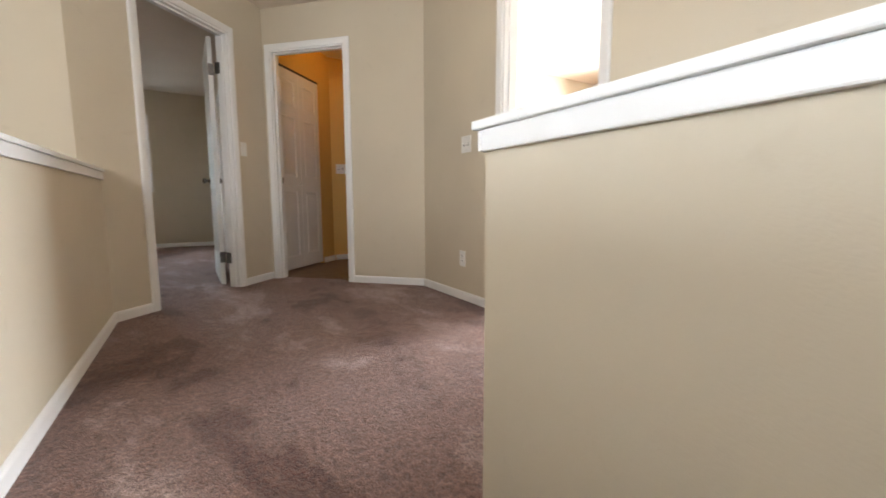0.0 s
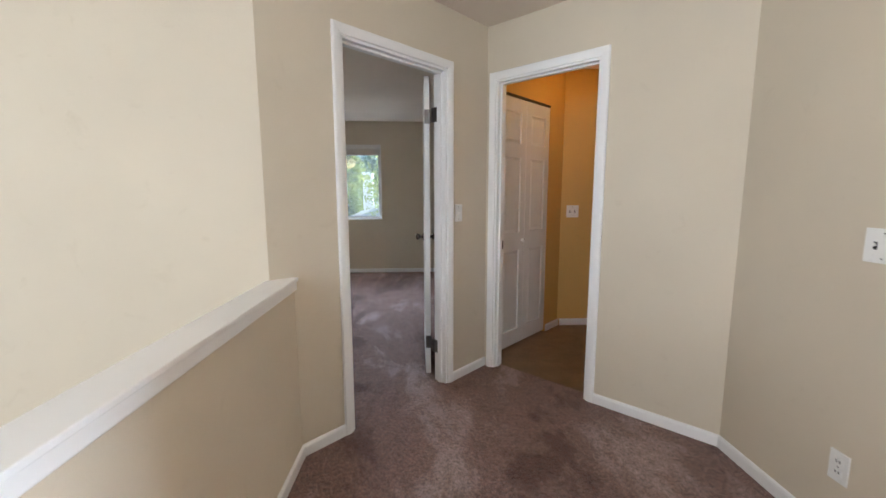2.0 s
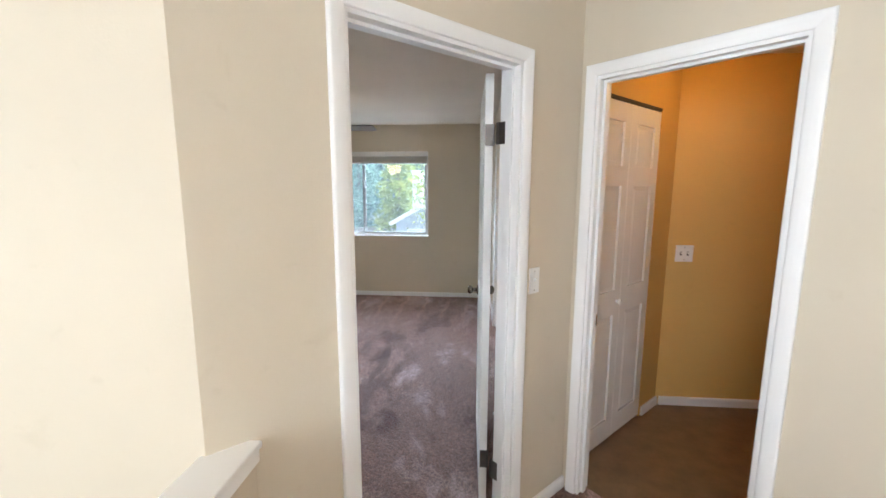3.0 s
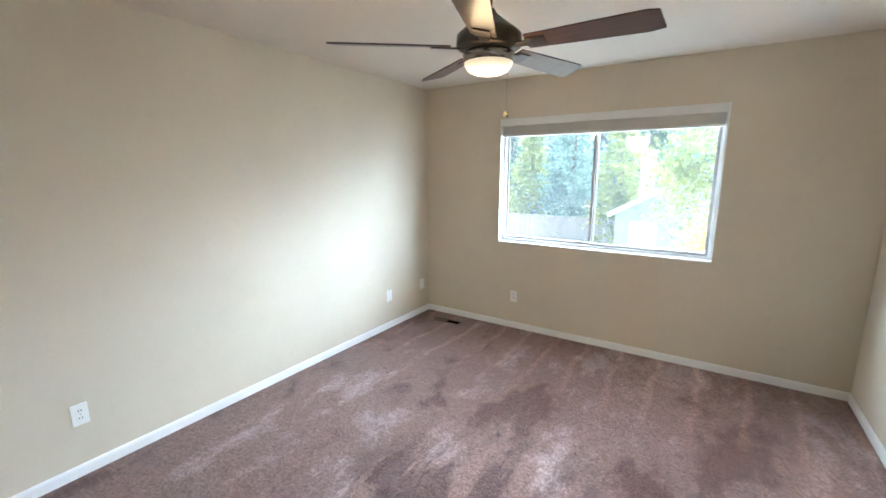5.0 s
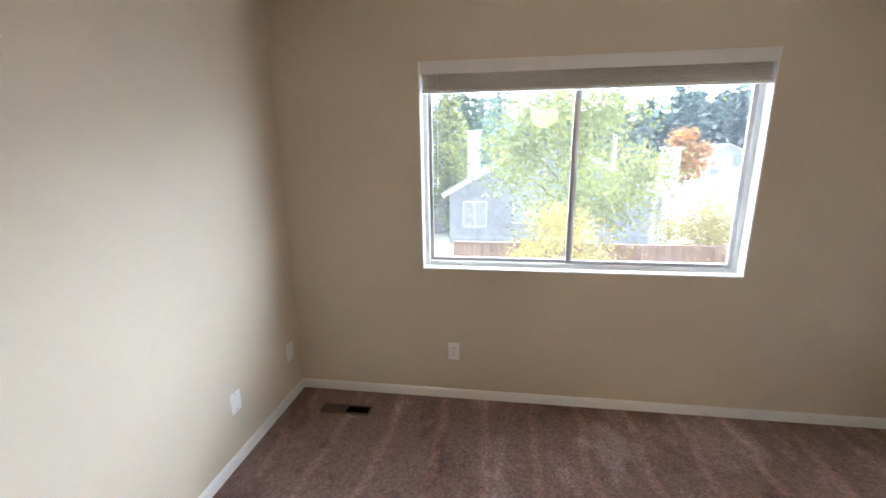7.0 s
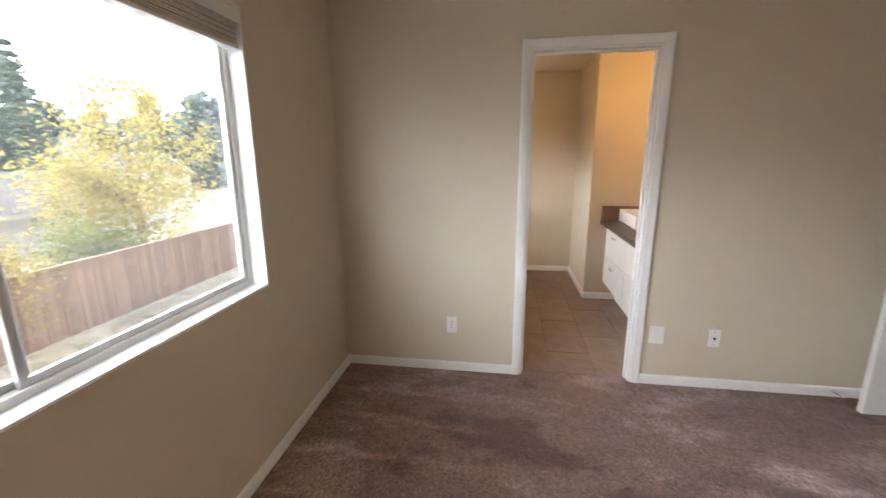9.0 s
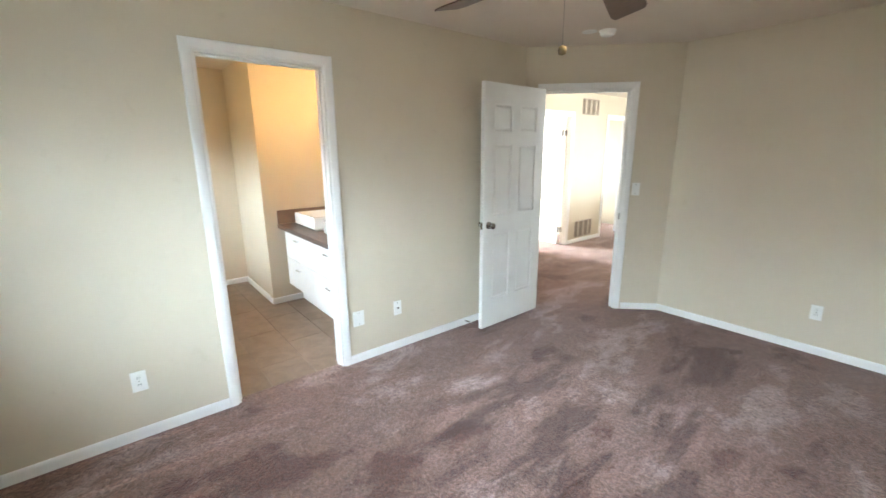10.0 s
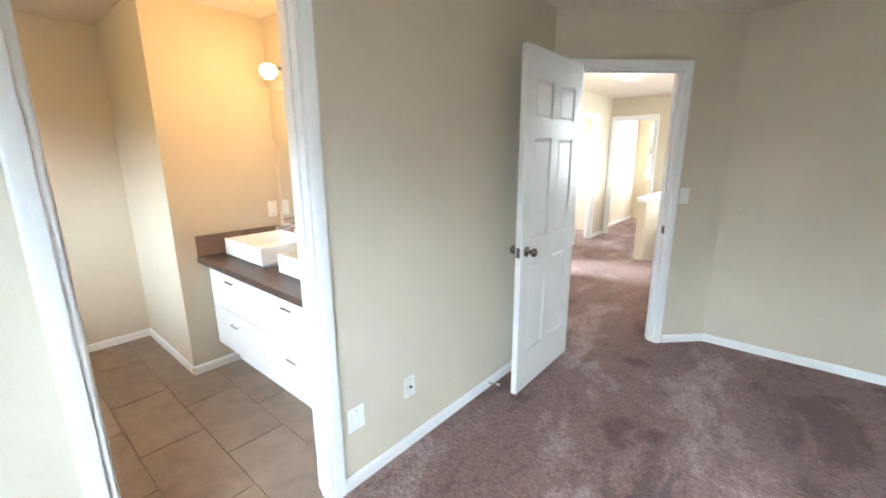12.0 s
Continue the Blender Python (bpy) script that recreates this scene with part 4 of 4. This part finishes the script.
def vessel_sink(x0):
    s = thing("vessel_sink", "white rectangular ceramic vessel sink on the counter", "sink", pose(x0, 2.20, 0.825), group="bathroom sinks")
    w, d, h, t = 0.50, 0.40, 0.125, 0.016
    bm = bmesh.new()
    loops = []
    for q, z in ((0.02, 0), (0.0, 0.02), (0.0, h), (t, h), (t + 0.006, 0.05), (0.07, 0.028)):
        loops.append([bm.verts.new(v) for v in ((q, q, z), (w - q, q, z), (w - q, d - q, z), (q, d - q, z))])
    bm.faces.new(loops[0][::-1])
    bm.faces.new(loops[-1])
    for a, b in zip(loops, loops[1:]):
        for k in range(4):
            bm.faces.new((a[k], a[(k + 1) % 4], b[(k + 1) % 4], b[k]))
    bmesh.ops.recalc_face_normals(bm, faces=bm.faces)
    bmesh.ops.bevel(bm, geom=bm.edges[:], offset=0.004, segments=2, affect="EDGES", profile=0.6)
    part("basin", bm, CERAMIC, s, smooth=True)
    dr = lathe([(0, 0.029), (0.022, 0.029), (0.022, 0.032), (0, 0.033)], 18)
    bmesh.ops.transform(dr, matrix=Matrix.Translation((w / 2, d / 2, 0)), verts=dr.verts)
    part("drain", dr, CHROME, s, "chrome drain")
    f = thing("basin_faucet", "tall chrome single-lever basin faucet behind the sink", "faucet", pose(x0 + 0.335, 2.168, 0.825), group="bathroom faucets")
    part("post", lathe([(0, 0), (0.026, 0), (0.026, 0.006), (0.020, 0.012), (0.020, 0.20), (0.017, 0.215), (0, 0.218)], 20), CHROME, f, smooth=True)
    part("spout", box((-0.014, 0.01, 0.155), (0.014, 0.155, 0.180), 0.005), CHROME, f)
    part("lever", box((-0.009, -0.02, 0.222), (0.009, 0.085, 0.234), 0.004), CHROME, f)


vessel_sink(4.545)
vessel_sink(3.845)
mir = thing("wall_mirror", "large frameless mirror above the vanity", "mirror")
part("mirror_glass", box((3.75, 2.121, 0.985), (5.13, 2.127, 1.92), 0.002), MIRROR, mir)
vl = thing("vanity_light", "chrome vanity light with warm opal globes, switched on", "wall light")
part("back_plate", box((4.15, 2.121, 2.00), (5.05, 2.140, 2.09), 0.004), CHROME, vl)
for x in (4.26, 4.60, 4.94):
    part("arm", tube([(x, 2.14, 2.045), (x, 2.20, 2.045), (x, 2.22, 2.03)], 0.010, 8), CHROME, vl)
    bm = lathe([(0, -0.055), (0.03, -0.046), (0.052, -0.018), (0.055, 0.005), (0.045, 0.032), (0.022, 0.045), (0, 0.046)], 20)
    bmesh.ops.transform(bm, matrix=Matrix.Translation((x, 2.235, 2.02)), verts=bm.verts)
    part("globe", bm, OPALBATH, vl, "opal globe, lit", smooth=True)

# ---------- outside ----------
GZ = -2.80
bm = bmesh.new()
q = 900
bm.faces.new([bm.verts.new(v) for v in ((-q, -q, GZ), (q, -q, GZ), (q, q, GZ), (-q, q, GZ))])
tagged(part("ground", bm, YARD), "dry pale lawn and bare earth", "ground", kind="structure")


def leaves(name, places, size, material, parent, seed, up=0.0):
    """Many small four-cornered leaves about the given clump centres (x, y, z, spread, count)."""
    rng = np.random.default_rng(seed)
    rows = np.repeat(np.array([p[:4] for p in places], float), [p[4] for p in places], axis=0)
    n = len(rows)
    c = rows[:, :3] + rng.normal(0, 1, (n, 3)) * rows[:, 3:4] * np.array((1, 1, 0.75))
    a = rng.normal(0, 1, (n, 3)) * np.array((1, 1, 1 - up))
    a /= np.linalg.norm(a, axis=1, keepdims=True)
    b = np.cross(a, rng.normal(0, 1, (n, 3)))
    b /= np.linalg.norm(b, axis=1, keepdims=True)
    s = size * rng.uniform(0.6, 1.3, (n, 1))
    vs = np.stack([c - a * s, c + b * s * 0.45, c + a * s, c - b * s * 0.45], 1).reshape(-1, 3)
    me = bpy.data.meshes.new(name)
    me.from_pydata(vs.tolist(), [], np.arange(4 * n).reshape(-1, 4).tolist())
    me.materials.append(material)
    o = new(name, me)
    o.parent = parent
    return o


def broad_tree(at, height, crown, material, seed, label, count=3600, size=0.16, low=0.35):
    rng = np.random.default_rng(seed)
    t = thing("tree", label, "tree", pose(*at))
    trunk = tube([(0, 0, 0), (0.05, 0.02, height * 0.25), (-0.04, 0.05, height * 0.5), (0.05, 0, height * 0.85)], [0.16, 0.13, 0.09, 0.02], 9)
    clumps = []
    for k in range(34):
        a, u = rng.uniform(0, 2 * math.pi), rng.uniform(0, 1)
        z = height * (low + (1 - low) * u)
        r = crown * math.sqrt(max(0.08, 1 - (2 * abs(u - 0.42)) ** 2)) * rng.uniform(0.35, 1.0)
        p = (r * math.cos(a), r * math.sin(a), z)
        clumps.append((*p, crown * rng.uniform(0.16, 0.27), count // 34))
        if k % 3 == 0:
            s = (0, 0, z * 0.62)
            limb = tube([s, tuple((s[i] + p[i]) / 2 + (0.12 if i == 2 else 0) for i in range(3)), p], [0.05, 0.03, 0.008], 5)
            me = bpy.data.meshes.new("limb")
            limb.to_mesh(me)
            limb.free()
            trunk.from_mesh(me)
    part("trunk", trunk, BARK, t)
    leaves("crown", clumps, size, material, t, seed + 1)
    return t


def conifer(at, height, radius, material, seed, label, count=3000, size=0.22):
    rng = np.random.default_rng(seed)
    t = thing("conifer", label, "tree", pose(*at))
    part("trunk", tube([(0, 0, 0), (0.02, 0, height * 0.5), (0, 0, height)], [0.2, 0.12, 0.01], 8), BARK, t)
    clumps = []
    tiers = 16
    for k in range(tiers):
        u = k / tiers
        r = radius * (1 - u) ** 0.85 * rng.uniform(0.85, 1.1)
        m = max(3, int(9 * (1 - u)))
        for j in range(m):
            a = 2 * math.pi * (j + rng.uniform(-0.3, 0.3)) / m
            for w in (0.35, 0.65, 0.95):
                clumps.append((r * w * math.cos(a), r * w * math.sin(a), height * (0.06 + 0.94 * u) - 0.25 * r * w, 0.10 + 0.13 * r * (1 - 0.4 * w), 0))
    n = max(4, count // len(clumps))
    leaves("crown", [(*c[:4], n) for c in clumps], size, material, t, seed + 1, 0.5)
    return t


conifer((-4.6, 26.5, GZ), 10.5, 2.5, SPRUCE, 11, "blue spruce behind the garden fence", 11000, 0.15)
conifer((-1.6, 25.0, GZ), 9.0, 2.0, GREEN, 12, "light green conifer beside the fence", 9000, 0.14)
conifer((-7.6, 27.5, GZ), 8.5, 2.3, GREEN, 13, "light green conifer at the garden's end", 9000, 0.14)
conifer((1.0, 38.0, GZ), 12.0, 3.0, SPRUCE, 14, "grey-green spruce behind the neighbouring house", 8000, 0.18)
conifer((-2.0, 40.0, GZ), 12.5, 3.0, FIR, 16, "dark fir behind the neighbouring house", 8000, 0.18)
conifer((-11.0, 32.0, GZ), 12.5, 3.0, FIR, 17, "dark fir at the garden's end", 8000, 0.18)
conifer((29.5, 45.0, GZ), 14.0, 3.2, FIR, 18, "tall dark fir beyond the houses", 8000, 0.2)
conifer((33.5, 47.0, GZ), 15.0, 3.0, FIR, 19, "tall dark fir beyond the houses", 8000, 0.2)
broad_tree((3.6, 16.4, GZ), 7.2, 2.6, GREEN, 21, "light green maple with yellowing leaves in front of the houses", 15000, 0.085)
broad_tree((2.9, 12.7, GZ), 2.7, 1.35, YELLOW, 22, "round yellow-flowering shrub before the fence", 9000, 0.055, 0.15)
broad_tree((7.4, 15.2, GZ), 2.7, 1.6, YELLOW, 23, "spreading yellow shrub behind the fence", 8000, 0.055, 0.15)
broad_tree((14.6, 17.5, GZ), 7.4, 2.6, YELLOW, 24, "rounded yellow-green tree behind the fence", 14000, 0.085, 0.12)
broad_tree((11.5, 16.0, GZ), 2.1, 1.9, GREEN, 25, "low green shrubs behind the fence", 4200, 0.08, 0.1)
broad_tree((17.2, 42.0, GZ), 5.6, 1.9, RUST, 26, "rust-coloured tree beyond the houses", 3000, 0.2)

# bright hazy sky behind the woods
bm = bmesh.new()
rows = []
for e in (-1, 6, 14, 24, 38):
    rows.append([bm.verts.new((1.5 + 140 * math.cos(radians(e)) * math.sin(radians(a)), 4 + 140 * math.cos(radians(e)) * math.cos(radians(a)), GZ + 140 * math.sin(radians(e)))) for a in range(-100, 101, 10)])
for r0, r1 in zip(rows, rows[1:]):
    for k in range(len(r0) - 1):
        bm.faces.new((r0[k], r1[k], r1[k + 1], r0[k + 1]))
tagged(part("backdrop", bm, HAZE), "bright white hazy sky", "sky", kind="structure")

# far woods as one mass of needles, aerial haze put into their colour
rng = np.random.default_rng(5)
woods = thing("far_woods", "dark fir woods along the horizon, haze put into their colour", "woods", kind="stuff")
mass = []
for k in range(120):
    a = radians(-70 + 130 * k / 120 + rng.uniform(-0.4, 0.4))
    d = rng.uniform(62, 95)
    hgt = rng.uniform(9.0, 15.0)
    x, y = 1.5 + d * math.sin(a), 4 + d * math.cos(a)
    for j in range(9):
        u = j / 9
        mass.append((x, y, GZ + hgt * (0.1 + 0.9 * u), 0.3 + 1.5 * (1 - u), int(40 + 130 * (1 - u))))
leaves("crowns", mass, 0.7, HAZEDFIR, woods, 6, 0.3)


def board_fence(p0, p1, height, material, label):
    f = thing("board_fence", label, "fence", axis((*p0, GZ), (p1[0] - p0[0], p1[1] - p0[1])))
    n = math.dist(p0, p1)
    me = None
    count = int(n / 0.145)
    for k in range(count):
        if me is None:
            first = part("board", box((0, -0.010, 0.03), (0.139, 0.010, height), 0.003), material, f)
            me = first.data
            continue
        o = new("board", me)
        o.parent = f
        o.location = (k * 0.145, 0.004 * (k % 3 - 1), 0.012 * ((k * 7) % 5 - 2) / 2)
    part("cap_rail", box((0, -0.06, height + 0.012), (n, 0.06, height + 0.05), 0.004), material, f)
    for z in (0.35, height - 0.3):
        part("rail", box((0, 0.016, z), (n, 0.055, z + 0.09)), material, f)
    for k in range(int(n / 2.4) + 1):
        part("post", box((k * 2.4 - 0.045, 0.056, 0), (k * 2.4 + 0.045, 0.146, height)), material, f)
    return f


board_fence((0.0, 14.0), (26.0, 14.0), 1.75, FENCE, "reddish cedar board fence across the garden")
board_fence((-12.0, 24.0), (-1.5, 24.0), 1.8, GREYFENCE, "weathered grey board fence at the far side")


def gable_house(at, w, d, eave, ridge, material, label, windows, chimney=None, boards=True):
    """A house with its gable end to -y; x from 0 to w, y from 0 to d."""
    h = thing("house", label, "house", pose(*at))
    bm = bmesh.new()
    prof = [(0, 0), (w, 0), (w, eave), (w / 2, ridge), (0, eave)]
    ends = [[bm.verts.new((x, y, z)) for x, z in prof] for y in (0, d)]
    for k in range(5):
        bm.faces.new((ends[0][k], ends[0][(k + 1) % 5], ends[1][(k + 1) % 5], ends[1][k]))
    bm.faces.new(ends[0])
    bm.faces.new(ends[1][::-1])
    bmesh.ops.recalc_face_normals(bm, faces=bm.faces)
    wl = part("wall", bm, material, h)
    if boards:
        z = 0.2
        while z < ridge - 0.3:
            xa = 0 if z < eave else (z - eave) / (ridge - eave) * w / 2
            part("siding_board", box((xa + 0.02, -0.018, z), (w - xa - 0.02, -0.001, z + 0.19)), material, wl)
            z += 0.205
    slope = math.atan2(ridge - eave, w / 2)
    n = (w / 2) / math.cos(slope) + 0.35
    for s in (1, -1):
        m = Matrix.Translation((w / 2, -0.35, ridge + 0.02)) @ Matrix.Rotation(s * slope, 4, "Y")
        lo, hi = ((0, 0, 0), (n, d + 0.7, 0.10)) if s > 0 else ((-n, 0, 0), (0, d + 0.7, 0.10))
        part("roof", box(lo, hi, 0.0, m), SHINGLE, h, "grey-brown shingle roof")
        lo, hi = ((0, -0.03, -0.12), (n, -0.001, 0.10)) if s > 0 else ((-n, -0.03, -0.12), (0, -0.001, 0.10))
        part("barge_board", box(lo, hi, 0.0, m), WHITEHOUSE, h, "white barge board")
    for xa, xb, za, zb in windows:
        wd = part("window", box((xa - 0.07, -0.05, za - 0.07), (xb + 0.07, -0.019, zb + 0.07), 0.005), WHITEHOUSE, h, "white window frame")
        xm = (xa + xb) / 2
        for a, b in ((xa, xm - 0.02), (xm + 0.02, xb)):
            part("pane", box((a, -0.056, za), (b, -0.051, zb)), DARKPANE, wd)
    if chimney:
        cx, cw, cz = chimney
        bm = box((cx, 1.2, eave), (cx + cw, 1.9, cz), 0.01)
        add_box(bm, (cx - 0.06, 1.14, cz), (cx + cw + 0.06, 1.96, cz + 0.12), 0.01)
        part("chimney", bm, WHITEHOUSE, h, "white rendered chimney")
    return h


blue_house = gable_house((-1.1, 21.5, GZ), 9.0, 9.0, 2.5, 5.0, SIDING, "single-storey blue-grey house with gable and white chimney", [(0.7, 1.7, 0.9, 2.0), (3.0, 3.9, 1.1, 2.0)], (0.75, 0.55, 5.2))
bm = box((9.42, 0.1, 0.0), (10.02, 0.75, 4.3), 0.012)
add_box(bm, (9.36, 0.04, 4.3), (10.08, 0.81, 4.42), 0.01)
add_box(bm, (9.02, 0.15, 0.0), (9.415, 0.70, 2.4), 0.012)
part("chimney", bm, WHITEHOUSE, blue_house, "white rendered outer chimney")
gable_house((24.2, 54.0, GZ), 4.6, 7.0, 3.7, 4.7, WHITEHOUSE, "white two-storey house far beyond the fence", [(3.0, 4.1, 2.3, 3.5), (0.8, 1.6, 0.8, 2.0)], None, False)
gable_house((34.0, 47.0, GZ), 8.0, 8.0, 4.4, 6.2, WHITEHOUSE, "distant pale house among the trees", [(1.5, 2.6, 2.6, 3.8), (5.0, 6.2, 2.6, 3.8)], (5.8, 0.6, 6.6), False)
gable_house((35.0, 38.0, GZ), 7.0, 7.0, 2.6, 4.6, WHITEHOUSE, "distant low pale house among the trees", [(1.5, 2.6, 0.8, 1.9)], None, False)


def hip_house(at, w, d, eave, ridge, label):
    h = thing("house", label, "house", pose(*at))
    part("wall", box((0, 0, 0), (w, d, eave)), WHITEHOUSE, h)
    part("fascia", box((-0.4, -0.4, eave - 0.02), (w + 0.4, d + 0.4, eave + 0.22)), WHITEHOUSE, h, "white fascia board")
    bm = bmesh.new()
    e = 0.45
    lo = [bm.verts.new(v) for v in ((-e, -e, eave + 0.225), (w + e, -e, eave + 0.225), (w + e, d + e, eave + 0.225), (-e, d + e, eave + 0.225))]
    hi = [bm.verts.new(v) for v in ((d / 2, d / 2, ridge), (w - d / 2, d / 2, ridge))]
    for f in ((lo[0], lo[1], hi[1], hi[0]), (lo[1], lo[2], hi[1]), (lo[2], lo[3], hi[0], hi[1]), (lo[3], lo[0], hi[0]), tuple(lo[::-1])):
        bm.faces.new(f)
    part("roof", bm, SHINGLE, h, "grey-brown shingle hip roof")
    wd = part("window", box((w * 0.3, -0.04, 0.9), (w * 0.3 + 1.2, -0.001, 1.9), 0.005), WHITEHOUSE, h)
    part("pane", box((w * 0.3 + 0.07, -0.046, 0.97), (w * 0.3 + 1.13, -0.041, 1.83)), DARKPANE, wd)
    return h


hip_house((13.0, 25.0, GZ), 11.0, 6.5, 1.7, 3.6, "low house with a broad hip roof and white fascia")

# ---------- bathroom floor tiles ----------
me = None
x = 3.614
row = 0
y = 2.12
while y < 4.76:
    x = 3.614 - (0.305 if row % 2 else 0.0)
    while x < 6.19:
        a, b = max(x, 3.614), min(x + 0.606, 6.196)
        c = min(y + 0.300, 4.77)
        full = b - a > 0.60 and c - y > 0.295
        if b - a > 0.02:
            if full and me is not None:
                o = new("tile", me)
                o.location = (a, y, 0)
            else:
                o = part("tile", box((0, 0, -0.006), (b - a, c - y, 0.0), 0.0015), TILE)
                o.location = (a, y, 0)
                if full:
                    me = o.data
            o.parent = bath_floor
        x += 0.61
    y += 0.304
    row += 1
